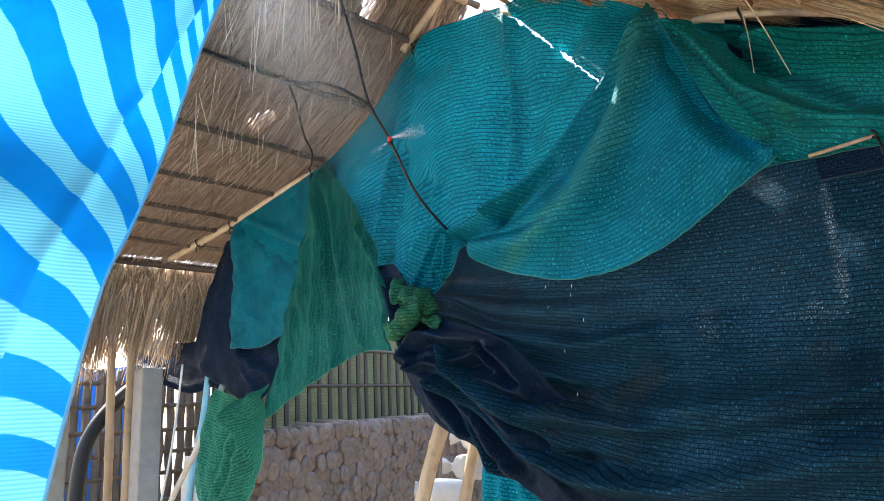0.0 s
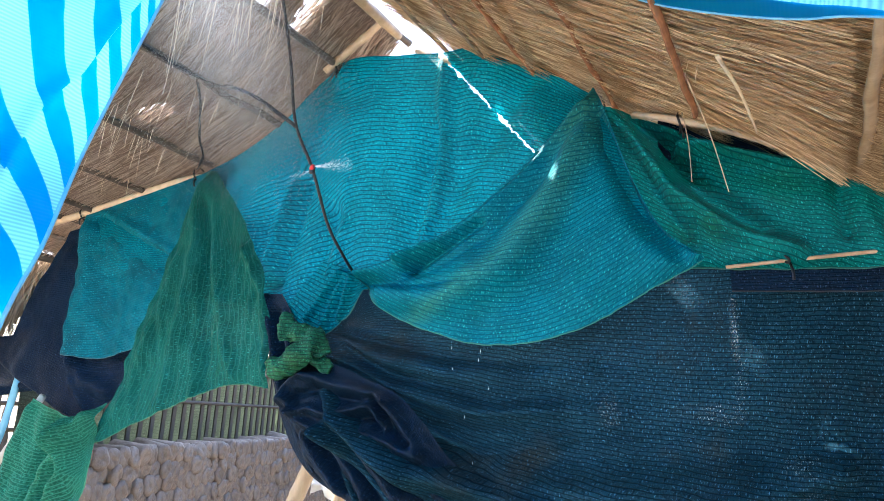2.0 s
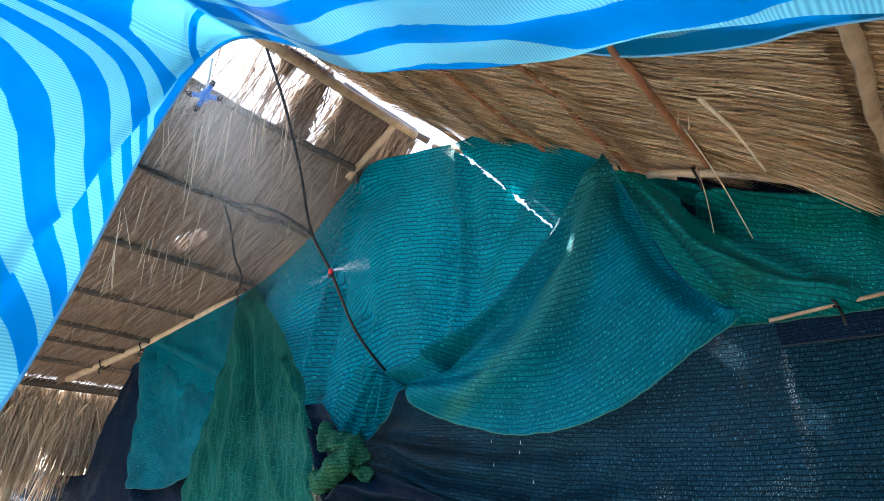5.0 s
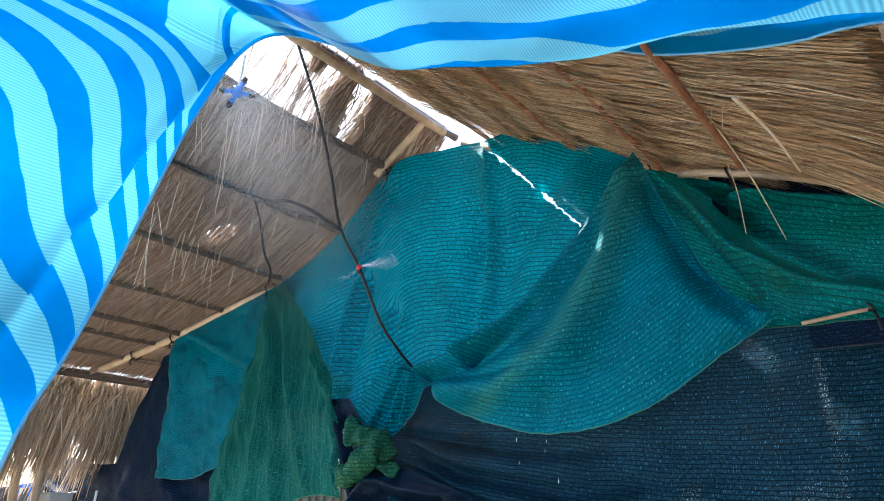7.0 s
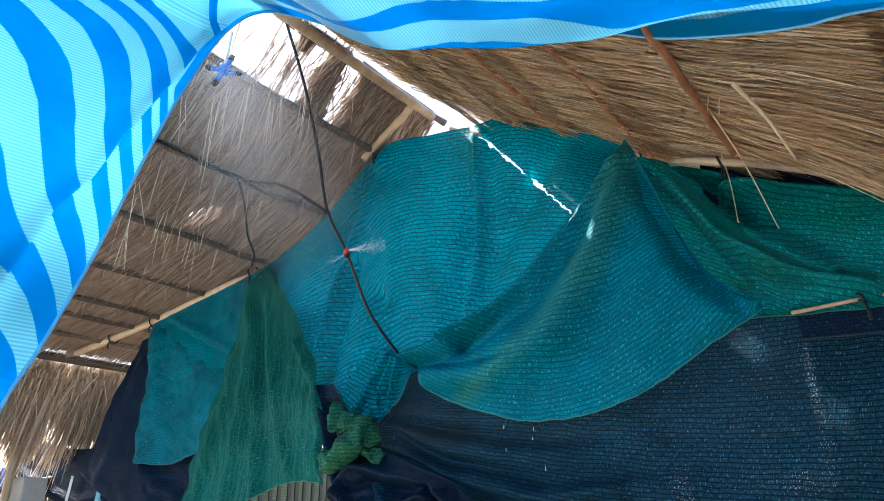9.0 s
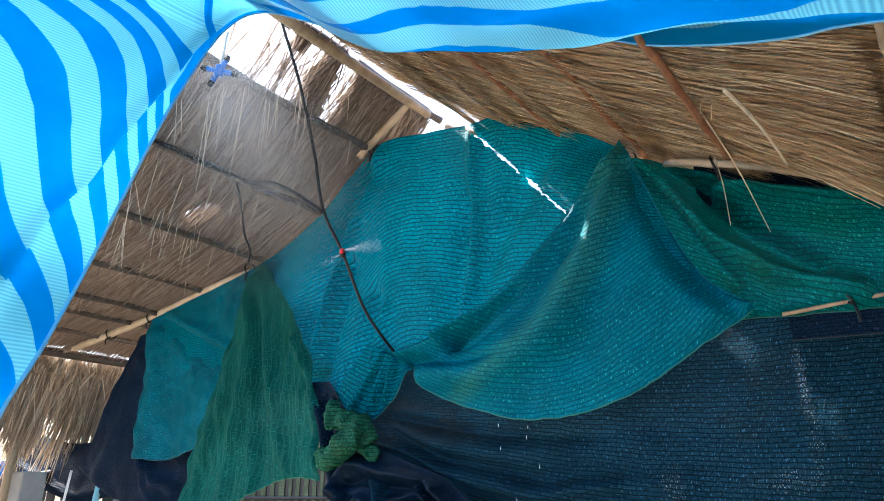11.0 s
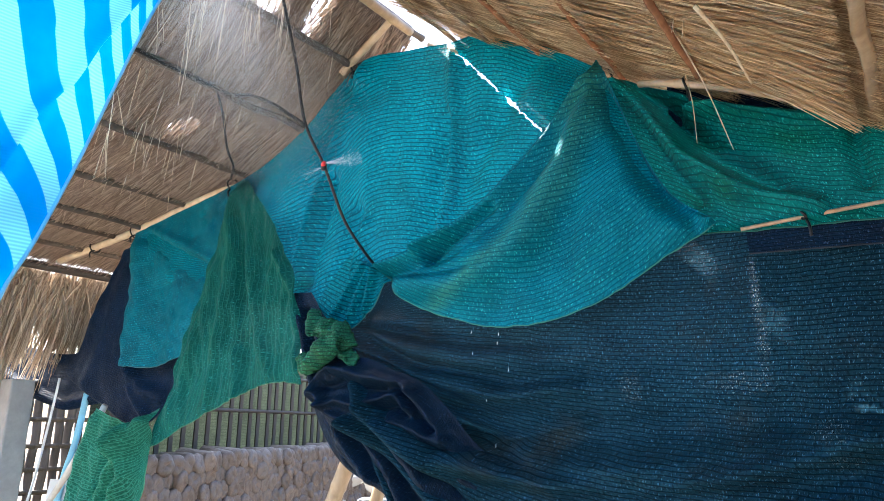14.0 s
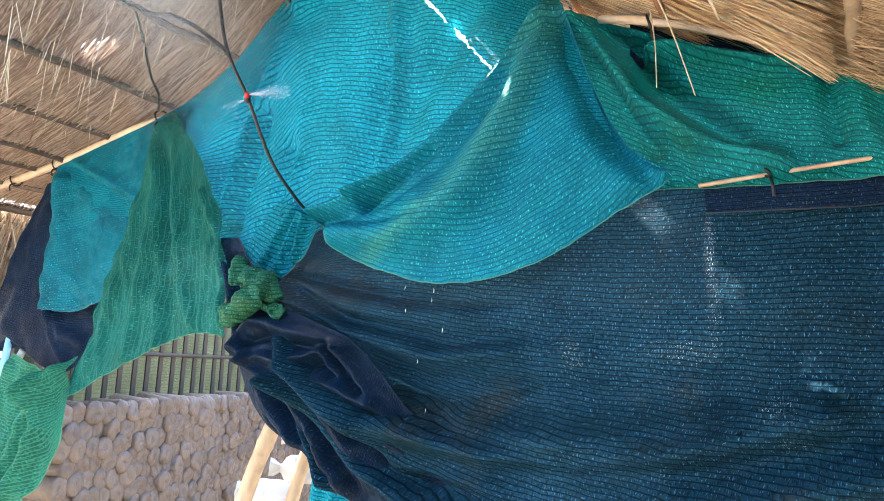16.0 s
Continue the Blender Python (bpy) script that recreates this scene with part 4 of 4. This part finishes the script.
# ---- tarp ----
# the stripes fan out from the corner on the hanging side and turn at the crease beside the hem
FAN = ((0, 0, 1.313), (0, 1, -6.608), (0, 2, 2.347), (0, 3, 2.635), (1, 0, -10.233), (1, 1, 12.619), (1, 2, -6.776), (2, 0, -5.85), (2, 1, 5.507), (3, 0, -0.945))
STRIP = ((0, 0, 3.336), (0, 1, -4.337), (0, 2, 3.853), (0, 3, -1.229), (1, 0, 10.428), (1, 1, -3.762), (1, 2, 2.044), (2, 0, 5.733), (2, 1, 0.149), (3, 0, 5.322))
CREASE_Z = (0.5, 2.03, 2.10, 2.15, 2.18, 2.225, 2.275, 2.34, 2.41, 2.51, 2.63, 2.75)
CREASE_B = (0.11, 0.111, 0.106, 0.089, 0.074, 0.067, 0.062, 0.051, 0.04, 0.029, 0.023, 0.01)


def stripe(y, z, b):
    """Which stripe a place on the hanging side of the tarp belongs to; b is its distance from the hem."""
    zc = min(max(z, 1.2), 2.46)
    if b < float(np.interp(z, CREASE_Z, CREASE_B)):
        return sum(c * (zc - 2.2) ** i * (5 * b) ** j for i, j, c in STRIP) + (5.0 if z < 2 else 0.0) * (z - zc)
    dy, dz = max(0.90 - max(y, 0.22), 0.0), 2.70 - min(z, 2.72)
    u, v = math.log(max(math.hypot(dy, dz), 0.085) + 0.03), math.atan2(dy, max(dz, -0.02) + 0.25)
    return sum(c * u ** i * v ** j for i, j, c in FAN)


def tarp():
    edge = [(-1.26, 0.30, 0.7), (-1.25, 0.36, 1.1), (-1.25, 0.43, 1.5), (-1.26, 0.48, 1.72), (-1.30, 0.54, 1.84), (-1.41, 0.65, 2.05), (-1.40, 0.72, 2.31), (-1.43, 0.79, 2.49), (-1.50, 0.92, 2.75),
            (-1.49, 1.03, 2.875), (-1.36, 1.15, 2.85), (-1.21, 1.20, 2.765), (-0.92, 1.21, 2.625), (-0.68, 1.15, 2.505), (-0.43, 1.09, 2.375), (-0.25, 1.02, 2.265), (-0.14, 0.97, 2.205),
            (0.2, 0.90, 2.03), (0.7, 0.85, 1.78), (1.2, 0.8, 1.5)]
    n, m = 320, 130
    E = spline(edge, n)
    corner = int(np.argmax(E[:, 2]))
    near, far = np.linspace(0, 1, 24), np.linspace(0, 1, m - 24) ** 1.6 * 3.3
    P, UV = np.zeros((m, n, 3)), np.zeros((m, n, 2))
    for i in range(n):
        side = np.clip((corner - i) / 16.0, -1, 1)
        wl = 0.5 + 0.5 * side                       # 1 on the hanging side, 0 on the roof side
        wl = wl * wl * (3 - 2 * wl)
        x, y, z = E[i]
        fold_at = float(np.interp(z, CREASE_Z, CREASE_B))
        back = np.r_[near * (fold_at - 0.0006), fold_at + 0.0002 + far]
        for j, b in enumerate(back):
            puff = 0.05 * noise.noise((x * 3, z * 3, b * 3.0)) * min(b * 6, 1)
            fold = 0.018 * math.sin(b * 38 + 5 * noise.noise((x * 2, z * 2, 3.0))) * math.exp(-b * 2.5) * (1 - wl)
            droop = -(0.05 * math.sin(min(b * 2.2, math.pi)) + 0.035 * min(b * 10, 1)) * (1 - wl)
            crease = 0.012 * math.exp(-((b - fold_at) / 0.02) ** 2)
            P[j, i] = (x - (0.10 * b + puff - crease) * wl, y - b, z + (droop + puff + fold) * (1 - wl))
            band = stripe(y - b, z, b) - 0.25
            UV[j, i] = (band if wl > 0.5 else b / 0.16 + 0.78 + 0.6 * noise.noise((x * 1.7, b * 1.5, 8.0)), i / n * 4.5 * (1 - wl) + z * 1.1 * wl)
    ob = link("striped_tarp", grid_bm(P, UV), TARP)
    s = ob.modifiers.new("thickness", "SOLIDIFY")
    s.thickness = 0.001
    hem = [tuple(p) for p in P[0][::2]]
    part("hem", tube_bm(hem, 0.004, 6, 0, None, 0.6), TARP_HEM, ob, "folded pale-blue hem")
    tagged(ob, "blue and pale-blue striped plastic tarp slung under the roof", "tarp")


tarp()


# ---- spawn bags, fence and posts behind the gable ----
def bag_stack():
    a, b = Vector((-3.10, 1.98, 0)), Vector((-4.35, 5.7, 0))
    run = (b - a).normalized()
    out = Vector((run.y, -run.x, 0))
    if out.x < 0:
        out = -out
    dia = 0.086
    rng = random.Random(3)
    bm = bmesh.new()
    rings = ((0.0, 0.20), (0.052, 0.20), (0.053, 0.012), (0.049, 0.003), (0.036, -0.002), (0.019, -0.005), (0.007, 0.002))
    prev = None
    for r, d in rings[1:]:
        ring = [bm.verts.new((-d, r * math.cos(t) * (1 + 0.06 * math.sin(3 * t)), r * math.sin(t))) for t in [2 * math.pi * k / 14 for k in range(14)]]
        if prev:
            for k in range(14):
                bm.faces.new((prev[k], prev[(k + 1) % 14], ring[(k + 1) % 14], ring[k]))
        prev = ring
    bm.faces.new(prev)
    for v in bm.verts:
        c = v.co * 26
        v.co += Vector((noise.noise(c), noise.noise(c + Vector((4, 0, 0))), noise.noise(c + Vector((0, 4, 0))))) * 0.011
    ob = tagged(link("spawn_bag", bm, BAG_END), "brown cylindrical mushroom spawn bag lying in a stacked wall", "spawn bag", "stacked spawn bags")
    turn = Matrix((( out.x, run.x, 0, 0), (out.y, run.y, 0, 0), (0, 0, 1, 0), (0, 0, 0, 1)))
    n = int((b - a).length / dia)
    first = True
    far = bmesh.new()
    for row in range(16):
        for k in range(n):
            p = a + run * ((k + 0.5 * (row % 2)) * dia) + Vector((0, 0, 1.345 - row * dia * 0.88)) + out * rng.uniform(-0.016, 0.012) + run * rng.gauss(0, 0.007) + Vector((0, 0, rng.gauss(0, 0.005)))
            m = Matrix.Translation(p) @ turn @ pose(0, 0, 0, rng.uniform(0, 360), rng.gauss(0, 5), rng.gauss(0, 6))
            if first:
                ob.matrix_world = m
                first = False
            elif row < 10 and k < 29:
                copy_thing(ob, m)
            else:
                had = len(far.verts)
                far.from_mesh(ob.data)
                far.verts.ensure_lookup_table()
                bmesh.ops.transform(far, matrix=m, verts=far.verts[had:])
    tagged(link("spawn_bag_rows", far, BAG_END), "lower and farther rows of stacked brown spawn bags", "spawn bag", kind="stuff")
    # lattice above the stack
    back = -out * 0.30
    lat = thing("bamboo_lattice", "old bamboo slat screen standing behind the stacked bags", "lattice screen", at=tuple(a + back))
    base = a + back
    for k in range(34):
        q = run * (0.12 + k * 0.115 + rng.gauss(0, 0.006))
        bm = box_bm(0.012, 0.028, 1.9, tuple(q + Vector((0, 0, 0.95))), 0.002)
        part("slat", bm, DARK_BATTEN, lat, smooth=False)
    for z in (1.0, 1.62, 1.86):
        part("rail", bamboo_bm([tuple(run * 0.1 + Vector((0.02, 0, z))), tuple(run * 4.0 + Vector((0.02, 0, z + 0.01)))], 0.012), DARK_BATTEN, lat)
    q0, q1 = base - out * 0.12 + run * 0.1, base - out * 0.12 + run * 4.2
    P = np.zeros((30, 60, 3))
    UV = np.zeros((30, 60, 2))
    for j in range(30):
        for i in range(60):
            p = q0.lerp(q1, i / 59) + out * 0.02 * noise.noise((i * 0.2, j * 0.2, 1.0))
            P[j, i] = (p.x, p.y, 0.3 + j / 29 * 1.75)
            UV[j, i] = (i / 59 * 4.2, j / 29 * 1.75)
    tagged(link("pale_green_net", grid_bm(P, UV), NET_PALE), "pale green net stretched behind the bamboo slats", "shade net")


NET_PALE = net_material("pale_green_net", (0.055, 0.072, 0.050), (0.026, 0.036, 0.024), 0.02, see=0.010, glow=0.3, dirt=(0.20, 0.26, 0.14), dirt_at=0.66)
bag_stack()


def upright(name, at, h, w, material, label, category):
    bm = box_bm(w, w, h, (0, 0, h / 2), 0.008)
    for v in bm.verts:
        v.co.x += 0.004 * noise.noise(v.co * 3)
    ob = link(name, bm, material, smooth=False)
    ob.location = at
    return tagged(ob, label, category)


upright("concrete_post", (-3.86, 1.74, 0), 1.74, 0.115, CONCRETE, "pale square concrete post at the eave corner", "post")
upright("timber_post", (-3.72, 1.22, 0), 2.15, 0.12, plain("weathered_timber", (0.30, 0.29, 0.26), 0.8, 0, 12, 0.4, 0.4), "weathered grey timber post under the eave", "post")
pole("bamboo_prop", [(-4.05, 1.72, 0.0), (-3.98, 1.70, 1.0), (-3.9, 1.66, 2.2)], 0.028, BAMBOO, "bamboo prop leaning beside the concrete post", "prop", "bamboo props")
pole("bamboo_prop", [(-4.12, 1.66, 0.0), (-4.02, 1.62, 1.0), (-3.94, 1.56, 2.2)], 0.024, BAMBOO, "thin bamboo prop leaning beside the concrete post", "prop", "bamboo props")


FENCE_WOOD = wood_material("grey_fence_bamboo", (0.15, 0.125, 0.105), (0.06, 0.05, 0.045), 0.7)


def woven_fence():
    rng = random.Random(12)
    ob = thing("woven_fence", "open woven bamboo-slat fence outside the hut", "fence", at=(-4.9, 1.3, 0))
    for k in range(34):
        y = k * 0.072 + rng.gauss(0, 0.008)
        path = [(0.012 * (1 if (k + r) % 2 else -1), y + rng.gauss(0, 0.004), 0.0 + r * 0.18) for r in range(11)]
        part("slat", tube_bm(path, 0.027, 6, 24, None, 0.25), FENCE_WOOD, ob)
    for r in range(10):
        z = 0.28 + r * 0.16
        part("rail", tube_bm([(0.0, -0.1, z), (0.01, 1.1, z + rng.gauss(0, 0.015)), (0, 2.2, z)], 0.020, 6, 20, None, 0.6), FENCE_WOOD, ob)


woven_fence()
tagged(link("blue_pipe", tube_bm([(-3.50, 1.90, 1.70), (-3.55, 1.90, 1.45), (-3.66, 1.90, 1.1), (-3.85, 1.9, 0.0)], 0.016, 10, 30), CYAN_PIPE), "light blue plastic pipe leaning at the corner", "pipe")
tagged(link("slanting_pipe", tube_bm([(-2.98, 1.69, 1.61), (-3.2, 1.69, 1.33), (-3.53, 1.68, 0.94), (-4.1, 1.7, 0.02)], 0.014, 10, 30), GREY_PVC), "thin grey pipe slanting down behind the green net", "pipe")
tagged(link("white_wire", tube_bm([(-3.49, 1.75, 1.74), (-3.53, 1.75, 1.53), (-3.60, 1.75, 1.25), (-3.72, 1.74, 0.9)], 0.006, 8, 30), WHITE_FILM), "thin white cord hanging in a slack curve", "cord")
pole("bamboo_upright", [(-1.74, 1.86, 1.48), (-1.90, 1.85, 1.08), (-2.25, 1.84, 0.0)], 0.027, BAMBOO, "pale bamboo pole standing behind the navy net", "pole")
pole("thin_bamboo_upright", [(-1.66, 1.93, 1.40), (-1.78, 1.95, 1.08), (-2.1, 1.97, 0.0)], 0.022, BAMBOO, "second bamboo pole standing behind the navy net", "pole")


def stalks():
    """Long single stalks that hang out of the thatch."""
    rows = [((-0.390, 1.24, 2.335), (-0.336, 1.45, 2.248), 0.010), ((-0.482, 1.43, 2.412), (-0.412, 1.60, 2.171), 0.005), ((-0.46, 1.36, 2.43), (-0.47, 1.37, 2.37), 0.003),
            ((-0.45, 1.37, 2.43), (-0.45, 1.38, 2.36), 0.003), ((-0.44, 1.36, 2.43), (-0.45, 1.37, 2.35), 0.003), ((-0.53, 1.70, 2.44), (-0.50, 1.64, 2.22), 0.004)]
    for p, q, w in rows:
        a, b = Vector(p), Vector(q)
        mid = (a + b) / 2 + Vector((0.004, 0, 0.008))
        ob = link("straw_stalk", tube_bm([tuple(a), tuple(mid), tuple(b)], lambda t: w * 0.5 * (1 - 0.5 * t), 6, 12, None, 0.35), STRAW_PALE)
        tagged(ob, "single pale dry stalk hanging out of the thatch", "stalk", "hanging stalks")


stalks()


def tie(at, r, label):
    """A loop of dark string round a pole, with two loose ends."""
    x, y, z = at
    loop = [(x + 0.004 * math.sin(a * 2), y + r * math.cos(a), z + r * math.sin(a)) for a in [2 * math.pi * k / 12 for k in range(13)]]
    ob = link("string_tie", tube_bm(loop + [(x + 0.01, y - r, z - 0.03), (x + 0.012, y - r, z - 0.055)], 0.0035, 6, 50), RUBBER)
    tagged(ob, label, "string", "string ties")


for at, r in (((-1.70, 1.73, 2.81), 0.028), ((-2.33, 1.73, 2.475), 0.027), ((-2.98, 1.73, 2.375), 0.026), ((-0.775, 1.79, 2.52), 0.05), ((-0.545, 1.765, 2.435), 0.026), ((-0.30, 1.734, 2.034), 0.010), ((-3.3, 1.73, 2.345), 0.026)):
    tie(at, r, "dark string tied round the bamboo to hold the net")


def water():
    """Fine spray at the nozzles and drops at the hem of the swag."""
    rng = random.Random(21)
    k = Mat("water_drops")
    k.set(Base_Color=(0.9, 0.95, 1.0), Roughness=0.05)
    k.b.inputs["Transmission Weight"].default_value = 0.05

    def drops(name, label, seeds):
        p, r, d = (np.array([tuple(q[0]) for q in seeds]), np.array([[q[1]] for q in seeds]), np.array([tuple(q[2]) for q in seeds]))
        t = d * r * 3
        corner = [p + r * np.array(o) + f * t for o, f in (((1, 0, -0.5), 0), ((-0.5, 0.87, -0.5), 0), ((-0.5, -0.87, -0.5), -1), ((0, 0, 1), 1))]
        pts = np.stack(corner, 1).reshape(-1, 3)
        faces = (np.arange(len(p))[:, None, None] * 4 + np.array([(0, 2, 1), (0, 1, 3), (1, 2, 3), (2, 0, 3)])[None]).reshape(-1, 3)
        me = bpy.data.meshes.new(name)
        me.from_pydata(pts.tolist(), [], faces.tolist())
        me.materials.append(k.m)
        tagged(new(name, me), label, "water", kind="stuff")

    def cone(o, axis, length, spread, n, size):
        out = []
        for _ in range(n):
            t = rng.random() ** 1.6 * length
            d = (Vector(axis).normalized() + Vector((rng.gauss(0, 1), rng.gauss(0, 1), rng.gauss(0, 1))) * spread).normalized()
            out.append((Vector(o) + d * t, rng.uniform(0.4, 1.0) * size, d))
        return out
    drops("nozzle_spray", "fine white water spray leaving the red nozzle", cone((-1.49, 1.39, 2.29), (0.75, 0.62, 0.18), 0.11, 0.12, 900, 0.0007) + cone((-1.50, 1.40, 2.285), (-0.75, -0.5, -0.45), 0.07, 0.12, 250, 0.0006))
    seeds = []
    for axis in ((0.7, 0.7, -0.25), (-0.7, -0.6, -0.2), (0.2, 0.3, -0.9)):
        seeds += cone((-1.61, 1.0, 2.72), axis, 0.22, 0.22, 1500, 0.0007)
    drops("sprayer_mist", "fine mist round the blue sprayer", seeds)
    cloud = []
    for _ in range(380000):
        u = rng.random()
        p = Vector((-1.61, 1.0, 2.72)).lerp(Vector((-1.71, 1.38, 2.46)), u) + Vector((rng.gauss(0, 0.06 + 0.10 * u), rng.gauss(0, 0.06 + 0.10 * u), rng.gauss(0, 0.06 + 0.10 * u)))
        if p.z < roof_z(p.x) - 0.02 and p.x < -1.42 and p.y < 1.56:
            cloud.append((p, rng.uniform(0.0002, 0.00042), Vector((0.1, 0.1, -0.2))))
    drops("drifting_mist", "fine drifting water mist below the torn thatch", cloud)
    drops("hem_drops", "clear water drops falling from the swag hem", [(Vector((x, 1.69, z)), 0.0012, Vector((0, 0, 1.5))) for x, z in ((-1.08, 1.80), (-1.085, 1.775), (-1.17, 1.81), (-1.165, 1.75), (-1.05, 1.70), (-1.12, 1.62), (-1.09, 1.5))])


water()


def white_bag(at, m, h=0.19, r=0.045):
    """A filled white plastic spawn bag with a pinched, ruffled neck."""
    prof = [(0.0, 0.0), (0.80, 0.0), (1.0, 0.06), (1.02, 0.3), (0.98, 0.62), (0.80, 0.72), (0.34, 0.78), (0.30, 0.82), (0.52, 0.92), (0.60, 1.0)]
    ob = tagged(new("white_spawn_bag"), "white plastic spawn bag with a pinched neck between bamboo poles", "spawn bag", "white spawn bags")
    for name, rows in (("body", prof[1:8]), ("neck", prof[7:])):
        bm = bmesh.new()
        prev = None
        for rr, zz in rows:
            ring = []
            for k in range(18):
                a = 2 * math.pi * k / 18
                ruff = 1 + (0.25 * math.sin(5 * a + zz * 9) if name == "neck" else 0.03 * math.sin(3 * a))
                ring.append(bm.verts.new((r * rr * ruff * math.cos(a), r * rr * ruff * math.sin(a), zz * h)))
            if prev:
                for k in range(18):
                    bm.faces.new((prev[k], prev[(k + 1) % 18], ring[(k + 1) % 18], ring[k]))
            elif name == "body":
                bm.faces.new(ring[::-1])
            prev = ring
        part(name, bm, WHITE_FILM, ob)
    ob.matrix_world = Matrix.Translation(at) @ m
    return ob


LEFTWARD = Vector((-0.78, -0.60, 0.10)).to_track_quat("Z", "Y").to_matrix().to_4x4()
white_bag((-1.84, 2.06, 1.155), LEFTWARD, 0.20, 0.05)
white_bag((-1.72, 2.06, 1.255), LEFTWARD @ pose(0, 0, 0, 8, 5, 40), 0.18, 0.045)
white_bag((-1.66, 2.04, 1.345), LEFTWARD @ pose(0, 0, 0, -10, 0, 80), 0.18, 0.042)
cloth("teal_net_end", "loose teal net end hanging below the navy net", "shade net", [(-1.54, 1.46), (-1.46, 1.44), (-1.34, 1.36)], [(-1.66, 0.86), (-1.45, 0.80), (-1.15, 0.82)], 1.86, NET_TEAL,
      folds=[([(-1.53, 1.34), (-1.60, 0.9)], 0.04, 0.03, 0.0), ([(-1.48, 1.32), (-1.48, 0.85)], 0.05, 0.03, 0.0), ([(-1.42, 1.28), (-1.3, 0.85)], 0.05, 0.03, 0.0)], nu=50, nv=50, rough=0.02, seed=40.0)
pole("shelf_pole", [(-2.3, 2.02, 1.06), (-1.2, 2.05, 1.10)], 0.02, BAMBOO_OLD, "bamboo cross pole behind the gable", "pole")


def black_pipe():
    ob = link("bent_pipe", tube_bm([(-4.03, 1.40, 0.0), (-4.04, 1.45, 0.8), (-4.05, 1.48, 1.235), (-4.05, 1.53, 1.41), (-4.05, 1.635, 1.55), (-4.05, 1.755, 1.655), (-4.05, 1.92, 1.72), (-4.05, 2.2, 1.76)], 0.038, 14, 60), RUBBER)
    tagged(ob, "thick black plastic pipe bending beside the concrete post", "pipe")


black_pipe()


def sheet(name, label, a, b, c, d, material, seed, amp):
    """A crumpled plastic sheet spread between four corners."""
    P = np.zeros((24, 34, 3))
    for j in range(24):
        for i in range(34):
            u, v = i / 33, j / 23
            p = Vector(a).lerp(Vector(b), u).lerp(Vector(d).lerp(Vector(c), u), v)
            q = p * 5 + Vector((seed, 0, 0))
            P[j, i] = p + Vector((noise.noise(q), 0.4 * noise.noise(q + Vector((7, 0, 0))), 0.5 * noise.noise(q + Vector((0, 7, 0))))) * amp
    tagged(link(name, grid_bm(P), material), label, "plastic sheet")


sheet("blue_sheet", "crumpled blue plastic sheet draped over a low heap beyond the fence", (-5.45, 1.2, 1.86), (-5.45, 2.35, 1.84), (-5.2, 2.3, 0.0), (-5.2, 1.2, 0.0), BLUE, 1.0, 0.14)
sheet("white_sack", "white plastic sack standing by the corner post", (-3.78, 1.92, 1.27), (-3.42, 1.94, 1.25), (-3.36, 1.86, 0.0), (-3.84, 1.86, 0.0), WHITE_FILM, 9.0, 0.05)


def far_wall():
    """Added plain slat wall closing the yard behind the stacks, covering the bright ground."""
    rng = random.Random(8)
    bm = bmesh.new()
    for k in range(130):
        x = -9.0 + k * 0.092
        box_bm(0.085, 0.02, 2.3 + rng.uniform(-0.1, 0.1), (x, 7.0 + rng.uniform(-0.01, 0.01), 1.1), 0, None, bm)
    tagged(link("wall_far", bm, FENCE_WOOD, smooth=False), "added plain grey bamboo-slat wall covering the bright ground at the end of the yard", "wall", kind="structure")


far_wall()
